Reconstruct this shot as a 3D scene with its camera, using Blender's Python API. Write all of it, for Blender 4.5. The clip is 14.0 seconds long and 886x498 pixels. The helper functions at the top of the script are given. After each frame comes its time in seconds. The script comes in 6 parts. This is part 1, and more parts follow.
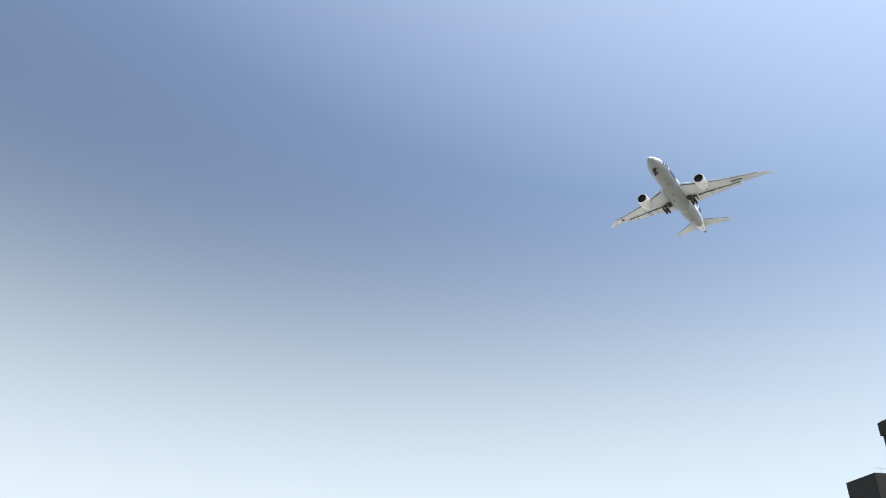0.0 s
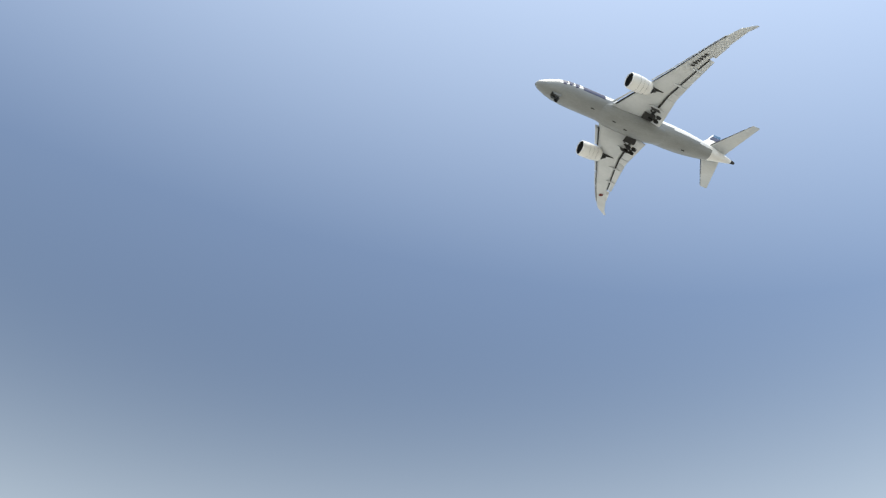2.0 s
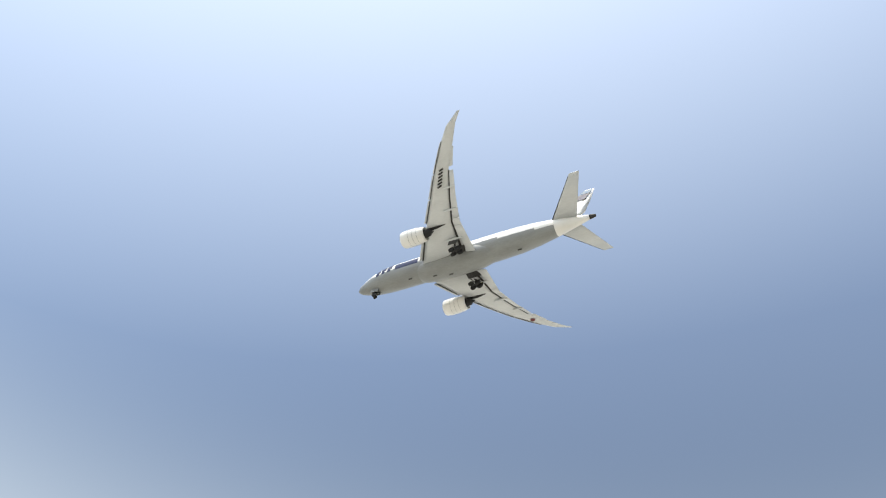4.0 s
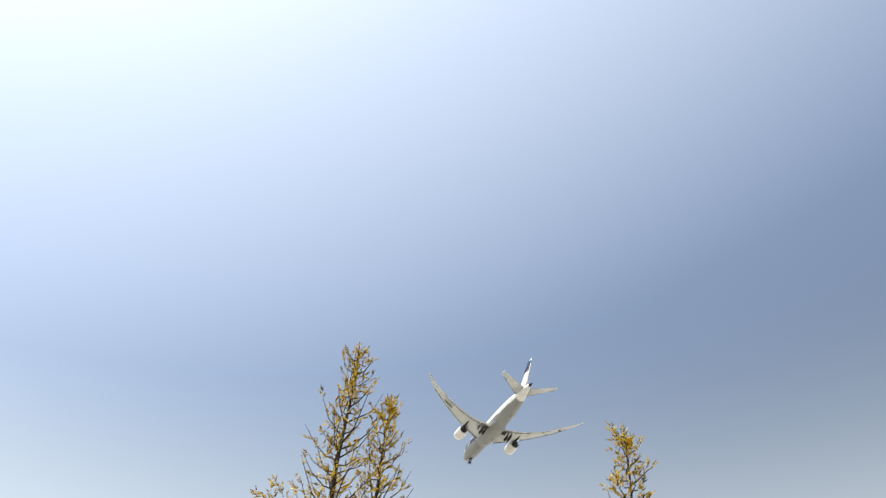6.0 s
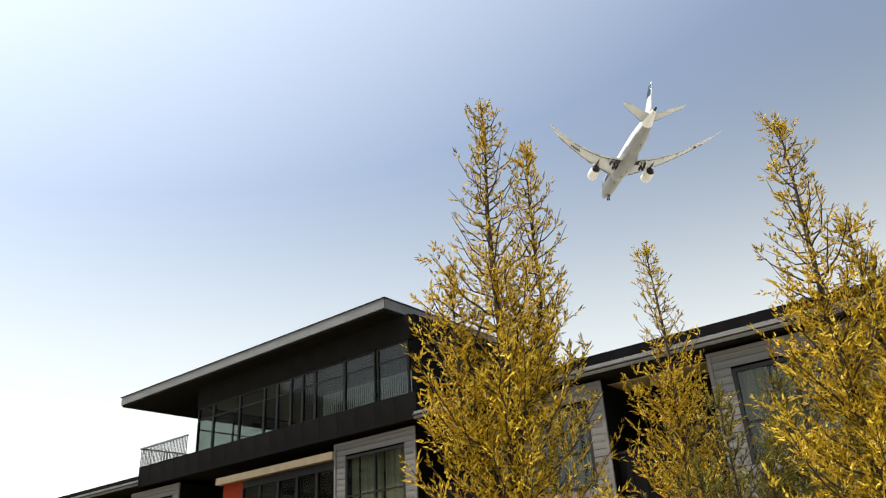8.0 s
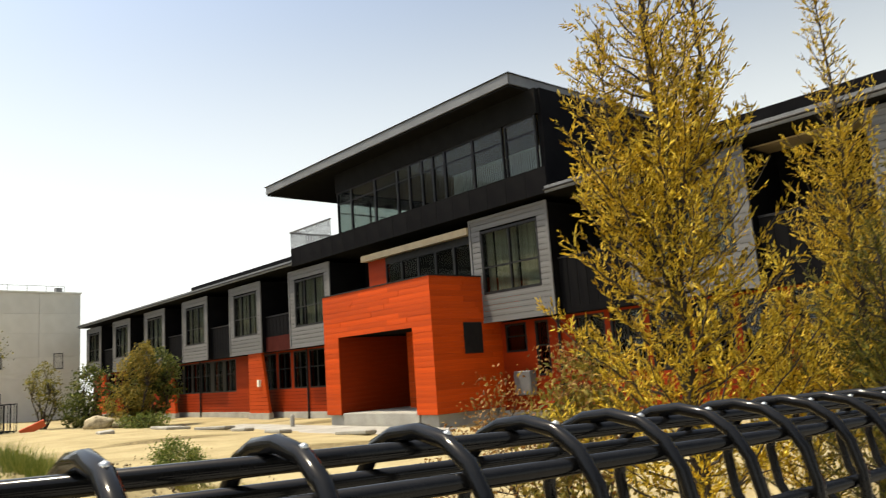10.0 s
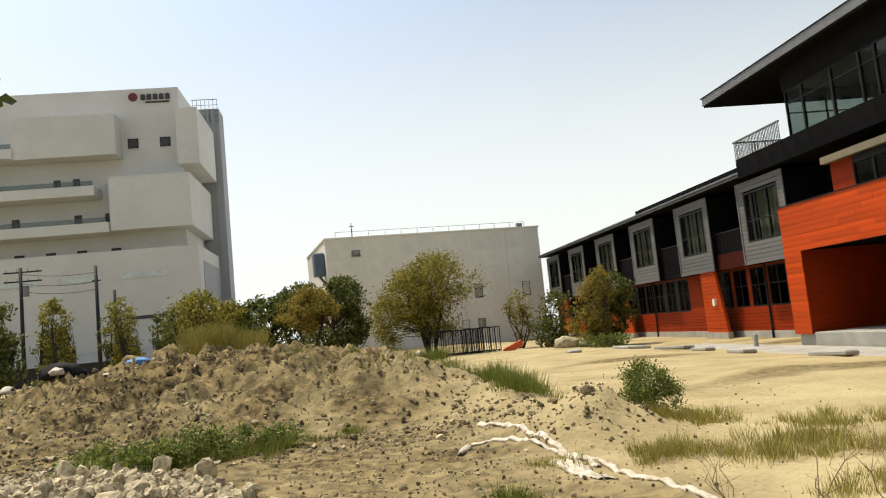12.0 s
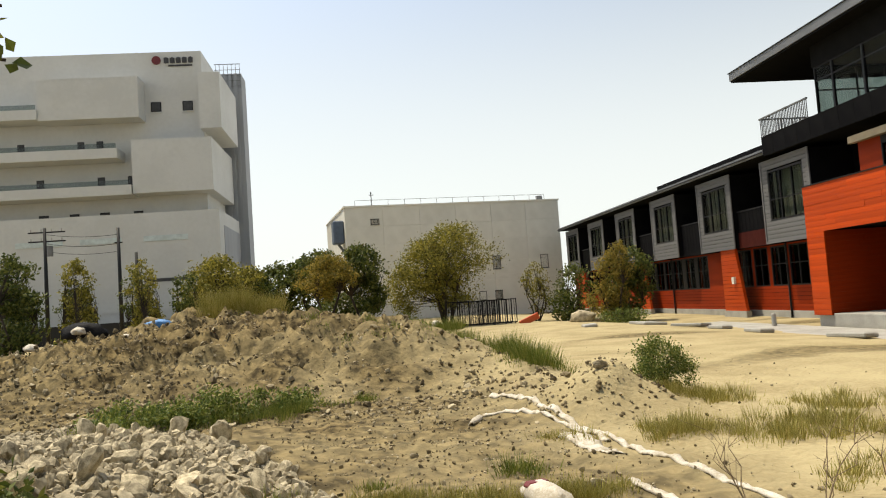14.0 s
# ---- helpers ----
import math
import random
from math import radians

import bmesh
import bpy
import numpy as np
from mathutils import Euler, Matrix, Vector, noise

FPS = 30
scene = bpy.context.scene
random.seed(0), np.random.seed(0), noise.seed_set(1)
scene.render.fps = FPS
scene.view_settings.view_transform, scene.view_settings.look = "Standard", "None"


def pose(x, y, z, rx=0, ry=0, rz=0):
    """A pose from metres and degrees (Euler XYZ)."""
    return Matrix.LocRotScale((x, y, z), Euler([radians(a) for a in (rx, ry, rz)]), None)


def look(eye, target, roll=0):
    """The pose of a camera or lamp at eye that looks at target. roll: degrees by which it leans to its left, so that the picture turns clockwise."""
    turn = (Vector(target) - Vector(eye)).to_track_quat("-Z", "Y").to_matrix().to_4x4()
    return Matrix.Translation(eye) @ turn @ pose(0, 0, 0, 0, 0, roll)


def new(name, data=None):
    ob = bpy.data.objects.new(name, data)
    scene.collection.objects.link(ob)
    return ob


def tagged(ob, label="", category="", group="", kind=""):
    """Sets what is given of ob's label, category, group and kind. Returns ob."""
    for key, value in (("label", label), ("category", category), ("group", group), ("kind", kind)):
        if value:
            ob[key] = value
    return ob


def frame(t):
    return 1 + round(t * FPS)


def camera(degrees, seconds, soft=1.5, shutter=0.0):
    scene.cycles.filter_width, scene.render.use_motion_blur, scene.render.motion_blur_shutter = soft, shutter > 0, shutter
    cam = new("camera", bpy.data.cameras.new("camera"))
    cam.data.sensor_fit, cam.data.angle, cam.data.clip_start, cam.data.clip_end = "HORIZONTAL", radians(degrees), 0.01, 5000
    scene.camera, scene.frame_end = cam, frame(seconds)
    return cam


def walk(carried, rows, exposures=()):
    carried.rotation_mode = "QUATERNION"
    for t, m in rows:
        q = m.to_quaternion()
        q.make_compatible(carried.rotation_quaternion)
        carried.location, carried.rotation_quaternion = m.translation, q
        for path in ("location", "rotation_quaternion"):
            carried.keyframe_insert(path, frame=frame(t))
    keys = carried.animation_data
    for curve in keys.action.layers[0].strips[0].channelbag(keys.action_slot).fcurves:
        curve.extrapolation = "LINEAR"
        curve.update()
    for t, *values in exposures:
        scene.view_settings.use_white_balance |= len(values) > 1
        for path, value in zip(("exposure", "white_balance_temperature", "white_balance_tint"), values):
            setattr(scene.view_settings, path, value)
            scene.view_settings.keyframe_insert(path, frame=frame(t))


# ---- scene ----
cam = camera(61.04, 14.0, 1.1, 0.15)
rows = [
    (0.0, pose(101.852, 89.020, -2.358, 120.270, -1.479, 171.039)),
    (0.5, pose(93.824, 82.269, -1.288, 120.439, -1.288, 169.724)),
    (1.0, pose(84.974, 75.435, -0.530, 124.026, -1.155, -179.545)),
    (1.5, pose(77.105, 68.524, -0.396, 129.770, -0.305, -167.640)),
    (2.0, pose(69.300, 61.869, 0.142, 134.121, 0.341, -159.304)),
    (2.5, pose(61.211, 54.522, 0.609, 138.182, 1.619, -149.409)),
    (3.0, pose(53.073, 47.491, 0.746, 141.077, -1.184, -132.439)),
    (3.5, pose(44.877, 40.101, 0.757, 144.537, -2.339, -118.579)),
    (3.7, pose(41.638, 37.234, 0.846, 146.022, -3.082, -113.910)),
    (3.8, pose(39.951, 35.377, 1.871, 144.977, -5.021, -111.801)),
    (3.9, pose(38.144, 33.748, 3.386, 143.443, -6.439, -109.353)),
    (4.0, pose(36.304, 32.089, 5.638, 141.287, -7.785, -106.648)),
    (4.1, pose(34.419, 30.389, 8.175, 138.737, -9.035, -103.719)),
    (4.2, pose(32.417, 28.584, 10.538, 136.098, -10.188, -100.594)),
    (4.3, pose(30.027, 26.430, 12.045, 133.868, -11.355, -97.229)),
    (4.4, pose(27.364, 24.029, 12.091, 132.787, -12.240, -93.944)),
    (4.5, pose(24.699, 21.626, 12.095, 131.811, -12.778, -90.804)),
    (4.6, pose(22.034, 19.224, 12.100, 130.916, -13.008, -87.820)),
    (4.7, pose(19.369, 16.821, 12.104, 130.111, -12.968, -85.007)),
    (4.8, pose(16.705, 14.418, 12.108, 129.398, -12.700, -82.372)),
    (4.9, pose(14.043, 12.018, 12.037, 128.837, -12.236, -79.932)),
    (5.0, pose(11.568, 9.787, 10.761, 129.360, -11.438, -77.916)),
    (5.1, pose(9.161, 8.091, 8.735, 130.482, -10.214, -76.415)),
    (5.2, pose(6.535, 6.961, 6.568, 131.605, -8.660, -75.332)),
    (5.3, pose(4.000, 5.514, 4.497, 132.609, -7.371, -74.113)),
    (5.4, pose(1.923, 3.647, 2.949, 133.343, -6.468, -72.675)),
    (5.5, pose(0.956, 1.624, 2.257, 133.854, -5.930, -71.071)),
    (5.6, pose(0.564, 0.012, 2.084, 134.214, -5.419, -69.670)),
    (5.7, pose(0.073, -0.576, 1.658, 134.730, -4.553, -68.892)),
    (5.8, pose(-0.112, -0.743, 1.534, 135.131, -3.740, -68.363)),
    (6.0, pose(-0.101, -0.738, 1.536, 133.265, -3.374, -65.519)),
    (6.2, pose(-0.059, -0.720, 1.554, 130.342, -2.449, -61.527)),
    (6.5, pose(-0.002, -0.662, 1.585, 126.113, -1.432, -57.266)),
    (7.0, pose(0.105, -0.651, 1.488, 120.808, 1.173, -55.891)),
    (7.2, pose(0.088, -0.635, 1.507, 119.568, 2.037, -55.335)),
    (9.3, pose(-0.059, -0.443, 1.500, 106.217, 4.196, -43.278)),
    (9.5, pose(-0.057, -0.405, 1.522, 104.103, 4.384, -43.548)),
    (10.0, pose(-0.065, -0.337, 1.559, 99.046, 3.998, -40.521)),
    (10.3, pose(-0.089, -0.291, 1.571, 97.502, 4.920, -32.086)),
    (10.5, pose(-0.112, -0.263, 1.580, 96.566, 4.793, -27.478)),
    (11.0, pose(-0.051, -0.111, 1.650, 95.401, 5.267, -17.298)),
    (11.5, pose(-0.056, -0.093, 1.619, 96.609, 5.118, -12.651)),
    (12.0, pose(-0.033, 0.006, 1.593, 95.906, 5.609, -7.207)),
    (12.5, pose(-0.006, 0.016, 1.608, 95.089, 5.785, -6.035)),
    (13.0, pose(-0.007, -0.018, 1.591, 94.810, 5.759, -4.669)),
    (13.5, pose(0.001, -0.005, 1.599, 94.082, 5.091, -4.441)),
    (14.0, pose(0.000, 0.000, 1.600, 93.767, 4.025, -5.882)),
]
EXPOSURES = [(0.0, 0.15, 6000, 8), (1.5, 0.1, 6000, 7), (3.0, 0.35, 6400, 8), (3.7, 0.35, 6400, 8), (5.8, 0.28, 6600, 8), (7.2, 0.38, 6800, 9), (9.3, 0.45, 7000, 9), (10.5, 0.32, 7000, 9), (12.0, 0.14, 6900, 9), (14.0, 0.12, 6900, 9)]
walk(cam, rows, EXPOSURES)

# ---- world and sun ----
SUN_DIR = Vector((-0.29, 0.25, 0.924)).normalized()
world = bpy.data.worlds.new("world")
scene.world = world
world.use_nodes = True
wn = world.node_tree
sky = wn.nodes.new("ShaderNodeTexSky")
sky.sky_type = "NISHITA"
sky.sun_disc = False
sky.sun_elevation = math.asin(SUN_DIR.z)
sky.sun_rotation = math.atan2(SUN_DIR.x, SUN_DIR.y)
sky.air_density = 1.0
sky.dust_density = 2.0
sky.ozone_density = 0.2
background = wn.nodes["Background"]
background.inputs["Strength"].default_value = 0.15
# summer haze: whiter towards the horizon, all round
coord = wn.nodes.new("ShaderNodeTexCoord")
split = wn.nodes.new("ShaderNodeSeparateXYZ")
haze = wn.nodes.new("ShaderNodeMapRange")
haze.interpolation_type = "SMOOTHERSTEP"
haze.inputs["From Min"].default_value = 0.0
haze.inputs["From Max"].default_value = 0.66
haze.inputs["To Min"].default_value = 0.85
haze.inputs["To Max"].default_value = 0.06
blend = wn.nodes.new("ShaderNodeMix")
blend.data_type = "RGBA"
blend.inputs[7].default_value = (6.3, 6.7, 6.75, 1)
wn.links.new(coord.outputs["Generated"], split.inputs[0])
wn.links.new(split.outputs["Z"], haze.inputs["Value"])
# wide forward-scattered glow of the hazy air about the sun, deeper blue away from it
toward = wn.nodes.new("ShaderNodeVectorMath")
toward.operation = "DOT_PRODUCT"
toward.inputs[1].default_value = SUN_DIR
glow = wn.nodes.new("ShaderNodeMapRange")
glow.inputs["From Min"].default_value = -0.2
glow.inputs["From Max"].default_value = 0.9
glow.inputs["To Min"].default_value = -1.6
glow.inputs["To Max"].default_value = 1.0
power = wn.nodes.new("ShaderNodeMath")
power.operation = "POWER"
power.inputs[0].default_value = 2.0
glowing = wn.nodes.new("ShaderNodeVectorMath")
glowing.operation = "SCALE"
wn.links.new(coord.outputs["Generated"], toward.inputs[0])
wn.links.new(toward.outputs["Value"], glow.inputs["Value"])
wn.links.new(glow.outputs["Result"], power.inputs[1])
wn.links.new(sky.outputs["Color"], glowing.inputs[0])
wn.links.new(power.outputs[0], glowing.inputs["Scale"])
# the haze also whitens the sky about the sun
veil = wn.nodes.new("ShaderNodeMapRange")
veil.interpolation_type = "SMOOTHSTEP"
veil.inputs["From Min"].default_value = 0.2
veil.inputs["From Max"].default_value = 0.95
veil.inputs["To Min"].default_value = 0.0
veil.inputs["To Max"].default_value = 0.42
whiter = wn.nodes.new("ShaderNodeMath")
whiter.operation = "MAXIMUM"
wn.links.new(toward.outputs["Value"], veil.inputs["Value"])
wn.links.new(veil.outputs["Result"], whiter.inputs[0])
wn.links.new(haze.outputs["Result"], whiter.inputs[1])
wn.links.new(whiter.outputs[0], blend.inputs[0])
wn.links.new(glowing.outputs[0], blend.inputs[6])
wn.links.new(blend.outputs[2], background.inputs["Color"])

sun_data = bpy.data.lights.new("sun", "SUN")
sun_data.energy = 4.3
sun_data.angle = radians(0.53)
sun_data.color = (1.0, 0.91, 0.74)
sun = new("sun", sun_data)
sun.matrix_world = look((0, 0, 60), Vector((0, 0, 60)) - SUN_DIR)


# ---- materials ----
def nodes_of(m):
    m.use_nodes = True
    return m.node_tree, m.node_tree.nodes["Principled BSDF"]


def mat(name, a, b=None, rough=0.7, metal=0.0, scale=6.0, fine=40.0, bump=0.2, depth=0.02, amount=0.5, per_piece=0.0, stretch=(1, 1, 1), translucent=0.0, spec=0.5):
    """Two colours mixed by coarse and fine noise, with relief; per_piece varies the brightness of each object."""
    m = bpy.data.materials.new(name)
    t, p = nodes_of(m)
    b = b or tuple(c * 0.75 for c in a)
    co = t.nodes.new("ShaderNodeTexCoord")
    mp = t.nodes.new("ShaderNodeMapping")
    mp.inputs["Scale"].default_value = stretch
    t.links.new(co.outputs["Object"], mp.inputs["Vector"])
    n1 = t.nodes.new("ShaderNodeTexNoise")
    n1.inputs["Scale"].default_value = scale
    n1.inputs["Detail"].default_value = 6
    n2 = t.nodes.new("ShaderNodeTexNoise")
    n2.inputs["Scale"].default_value = fine
    n2.inputs["Detail"].default_value = 4
    for n in (n1, n2):
        t.links.new(mp.outputs["Vector"], n.inputs["Vector"])
    add = t.nodes.new("ShaderNodeMath")
    add.operation = "MULTIPLY_ADD"
    t.links.new(n2.outputs["Fac"], add.inputs[0])
    add.inputs[1].default_value = 0.5
    t.links.new(n1.outputs["Fac"], add.inputs[2])
    ramp = t.nodes.new("ShaderNodeMapRange")
    ramp.inputs["From Min"].default_value = 0.75 - 0.5 * (1.05 - amount) * 0.6
    ramp.inputs["From Max"].default_value = 0.75 + 0.5 * (1.05 - amount) * 0.6
    t.links.new(add.outputs[0], ramp.inputs["Value"])
    mix = t.nodes.new("ShaderNodeMix")
    mix.data_type = "RGBA"
    mix.inputs[6].default_value = (*a, 1)
    mix.inputs[7].default_value = (*b, 1)
    t.links.new(ramp.outputs["Result"], mix.inputs[0])
    out = mix.outputs[2]
    if per_piece:
        info = t.nodes.new("ShaderNodeObjectInfo")
        mr = t.nodes.new("ShaderNodeMapRange")
        mr.inputs["To Min"].default_value = 1 - per_piece
        mr.inputs["To Max"].default_value = 1 + per_piece
        t.links.new(info.outputs["Random"], mr.inputs["Value"])
        hsv = t.nodes.new("ShaderNodeHueSaturation")
        t.links.new(mr.outputs["Result"], hsv.inputs["Value"])
        t.links.new(out, hsv.inputs["Color"])
        out = hsv.outputs["Color"]
    t.links.new(out, p.inputs["Base Color"])
    p.inputs["Roughness"].default_value = rough
    p.inputs["Metallic"].default_value = metal
    p.inputs["Specular IOR Level"].default_value = spec
    if bump:
        bn = t.nodes.new("ShaderNodeBump")
        bn.inputs["Strength"].default_value = bump
        bn.inputs["Distance"].default_value = depth
        t.links.new(add.outputs[0], bn.inputs["Height"])
        t.links.new(bn.outputs["Normal"], p.inputs["Normal"])
    if translucent:
        tr = t.nodes.new("ShaderNodeBsdfTranslucent")
        t.links.new(out, tr.inputs["Color"])
        ms = t.nodes.new("ShaderNodeMixShader")
        ms.inputs[0].default_value = translucent
        t.links.new(p.outputs[0], ms.inputs[1])
        t.links.new(tr.outputs[0], ms.inputs[2])
        t.links.new(ms.outputs[0], t.nodes["Material Output"].inputs["Surface"])
    return m


def leaf_mat(name, a, b, c, translucent=0.4, rough=0.6):
    """Foliage: three colours spread over the single leaves."""
    m = bpy.data.materials.new(name)
    t, p = nodes_of(m)
    geo = t.nodes.new("ShaderNodeNewGeometry")
    ramp = t.nodes.new("ShaderNodeValToRGB")
    ramp.color_ramp.elements[0].color = (*a, 1)
    ramp.color_ramp.elements[1].color = (*c, 1)
    e = ramp.color_ramp.elements.new(0.5)
    e.color = (*b, 1)
    t.links.new(geo.outputs["Random Per Island"], ramp.inputs["Fac"])
    t.links.new(ramp.outputs["Color"], p.inputs["Base Color"])
    p.inputs["Roughness"].default_value = rough
    p.inputs["Specular IOR Level"].default_value = 0.3
    tr = t.nodes.new("ShaderNodeBsdfTranslucent")
    t.links.new(ramp.outputs["Color"], tr.inputs["Color"])
    ms = t.nodes.new("ShaderNodeMixShader")
    ms.inputs[0].default_value = translucent
    t.links.new(p.outputs[0], ms.inputs[1])
    t.links.new(tr.outputs[0], ms.inputs[2])
    t.links.new(ms.outputs[0], t.nodes["Material Output"].inputs["Surface"])
    return m


def glass_mat(name, tint, gloss=0.035):
    """Clear window glass: seen through, with a faint mirror image."""
    m = bpy.data.materials.new(name)
    t, p = nodes_of(m)
    clear = t.nodes.new("ShaderNodeBsdfTransparent")
    clear.inputs["Color"].default_value = (*tint, 1)
    shine = t.nodes.new("ShaderNodeBsdfGlossy")
    shine.inputs["Roughness"].default_value = 0.01
    ms = t.nodes.new("ShaderNodeMixShader")
    ms.inputs[0].default_value = gloss
    t.links.new(clear.outputs[0], ms.inputs[1])
    t.links.new(shine.outputs[0], ms.inputs[2])
    t.links.new(ms.outputs[0], t.nodes["Material Output"].inputs["Surface"])
    return m


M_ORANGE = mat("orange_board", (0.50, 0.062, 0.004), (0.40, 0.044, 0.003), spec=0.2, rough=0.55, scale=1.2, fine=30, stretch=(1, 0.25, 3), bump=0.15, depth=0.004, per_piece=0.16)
# darker copy of the board orange: shade is put into the colour
M_ORANGE_SHADED = mat("orange_shaded", (0.27, 0.028, 0.003), (0.21, 0.020, 0.002), spec=0.12, rough=0.6, scale=1.0, fine=25, stretch=(1, 0.3, 3), bump=0.15, depth=0.004)
M_GREY_BOARD = mat("grey_board", (0.15, 0.15, 0.15), (0.115, 0.115, 0.115), spec=0.2, rough=0.65, scale=1.5, fine=40, stretch=(1, 0.3, 3), bump=0.2, depth=0.004, per_piece=0.1)
M_CHARCOAL = mat("charcoal_cladding", (0.007, 0.007, 0.0075), (0.004, 0.004, 0.005), spec=0.04, rough=0.75, scale=1.5, fine=30, bump=0.15, depth=0.004, per_piece=0.1)
M_BLACK_METAL = mat("black_window_metal", (0.010, 0.010, 0.011), (0.016, 0.016, 0.016), spec=0.2, rough=0.45, scale=4, bump=0.05)
M_FASCIA = mat("roof_fascia", (0.16, 0.165, 0.17), (0.12, 0.125, 0.13), rough=0.5, metal=0.2, scale=2, bump=0.08, per_piece=0.08)
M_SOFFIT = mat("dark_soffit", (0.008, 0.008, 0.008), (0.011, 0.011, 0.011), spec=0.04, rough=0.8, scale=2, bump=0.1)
M_GLASS = glass_mat("window_glass", (0.62, 0.66, 0.64))
M_CURTAIN = mat("pale_curtain", (0.42, 0.40, 0.30), (0.20, 0.19, 0.135), rough=0.9, scale=3, stretch=(4, 4, 0.2), bump=0.4)
# rooms behind the glass: their lack of light is painted near black
M_ROOM_SHADE = mat("room_shade", (0.015, 0.015, 0.014), (0.01, 0.01, 0.01), spec=0.05, rough=0.9, scale=2, bump=0)
M_DARK_RED = mat("dark_red_panel", (0.055, 0.012, 0.009), rough=0.7, scale=3, spec=0.05)
M_CEILING = mat("tan_ceiling", (0.20, 0.15, 0.07), (0.16, 0.12, 0.06), rough=0.8, scale=2)
M_BLIND = mat("pale_blind", (0.50, 0.51, 0.50), (0.42, 0.43, 0.42), rough=0.8, scale=3)
M_BEIGE = mat("beige_strip", (0.40, 0.32, 0.20), (0.34, 0.27, 0.17), rough=0.7, scale=3)
M_CONCRETE = mat("concrete", (0.36, 0.35, 0.31), (0.26, 0.25, 0.22), rough=0.85, scale=1.5, fine=25, bump=0.3)
M_WHITE_WALL = mat("white_render", (0.56, 0.56, 0.53), (0.51, 0.51, 0.48), rough=0.8, scale=0.35, fine=3, bump=0.08)
M_CREAM_WALL = mat("cream_panel", (0.74, 0.72, 0.64), (0.64, 0.62, 0.54), rough=0.8, scale=0.3, fine=4, stretch=(1, 1, 0.5), bump=0.1, per_piece=0.03)
M_GREY_TOWER = mat("grey_stair_tower", (0.30, 0.31, 0.32), (0.26, 0.27, 0.28), rough=0.7, scale=0.5, stretch=(3, 3, 0.2))
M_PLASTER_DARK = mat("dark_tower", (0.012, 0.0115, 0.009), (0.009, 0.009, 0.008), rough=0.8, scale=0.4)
M_BARK = mat("bark", (0.05, 0.036, 0.022), (0.03, 0.022, 0.014), rough=0.9, scale=8, fine=40, stretch=(1, 1, 0.3), bump=0.6)
M_FENCE = mat("black_coated_wire", (0.004, 0.004, 0.004), (0.006, 0.006, 0.006), spec=0.2, rough=0.12, scale=60, fine=300, bump=0.03, depth=0.0005)
M_SCREW = mat("bright_weld", (0.7, 0.7, 0.68), rough=0.35, metal=1.0, scale=200, bump=0.0)


# ---- geometry helpers ----
def mesh_of(name, bm, material=None, smooth=False):
    me = bpy.data.meshes.new(name)
    bm.to_mesh(me)
    bm.free()
    if material:
        me.materials.append(material)
    if smooth:
        for p in me.polygons:
            p.use_smooth = True
    return me


def part(name, bm, material, parent=None, label="", smooth=False):
    ob = new(name, mesh_of(name, bm, material, smooth))
    ob.parent = parent
    if label:
        tagged(ob, label)
    return ob


def share(name, me, parent, loc):
    ob = new(name, me)
    ob.parent = parent
    ob.location = loc
    return ob


def raw(name, verts, faces, material, parent=None, label="", smooth=False):
    me = bpy.data.meshes.new(name)
    me.from_pydata([tuple(v) for v in verts], [], [tuple(int(i) for i in f) for f in faces])
    me.materials.append(material)
    if smooth:
        me.polygons.foreach_set("use_smooth", [True] * len(me.polygons))
    ob = new(name, me)
    ob.parent = parent
    if label:
        tagged(ob, label)
    return ob


def box(x0, x1, y0, y1, z0, z1, bevel=0.0, bm=None):
    own = bmesh.new()
    bmesh.ops.create_cube(own, size=1.0)
    bmesh.ops.scale(own, vec=(x1 - x0, y1 - y0, z1 - z0), verts=own.verts)
    bmesh.ops.translate(own, vec=((x0 + x1) / 2, (y0 + y1) / 2, (z0 + z1) / 2), verts=own.verts)
    if bevel:
        bmesh.ops.bevel(own, geom=own.edges[:], offset=bevel, segments=1, affect="EDGES", profile=0.5)
    if bm is None:
        return own
    return join(bm, own)


def join(bm, other):
    me = bpy.data.meshes.new("joined")
    other.to_mesh(me)
    other.free()
    bm.from_mesh(me)
    bpy.data.meshes.remove(me)
    return bm


def tube(points, radii, sides=8, bm=None, caps=True):
    """A round tube along points, with a radius at each."""
    bm = bm or bmesh.new()
    pts = [Vector(p) for p in points]
    if not hasattr(radii, "__len__"):
        radii = [radii] * len(pts)
    rings = []
    ref = None
    for i, p in enumerate(pts):
        d = (pts[min(i + 1, len(pts) - 1)] - pts[max(i - 1, 0)]).normalized()
        if ref is None:
            ref = d.orthogonal().normalized()
        ref = (ref - d * ref.dot(d))
        ref = ref.normalized() if ref.length > 1e-6 else d.orthogonal().normalized()
        other = d.cross(ref)
        rings.append([bm.verts.new(p + (ref * math.cos(a) + other * math.sin(a)) * radii[i]) for a in (2 * math.pi * k / sides for k in range(sides))])
    for r0, r1 in zip(rings, rings[1:]):
        for k in range(sides):
            bm.faces.new((r0[k], r0[(k + 1) % sides], r1[(k + 1) % sides], r1[k]))
    if caps:
        bm.faces.new(rings[0][::-1])
        bm.faces.new(rings[-1])
    return bm


def thing(name, label, category, loc=(0, 0, 0), group="", kind=""):
    ob = new(name)
    ob.location = loc
    return tagged(ob, label, category, group, kind)


def smooth01(a, b, x):
    x = min(1.0, max(0.0, (x - a) / (b - a)))
    return x * x * (3 - 2 * x)


# ---- ground ----
def bell(x, y, cx, cy, rx, ry):
    return math.exp(-((x - cx) / rx) ** 2 - ((y - cy) / ry) ** 2)


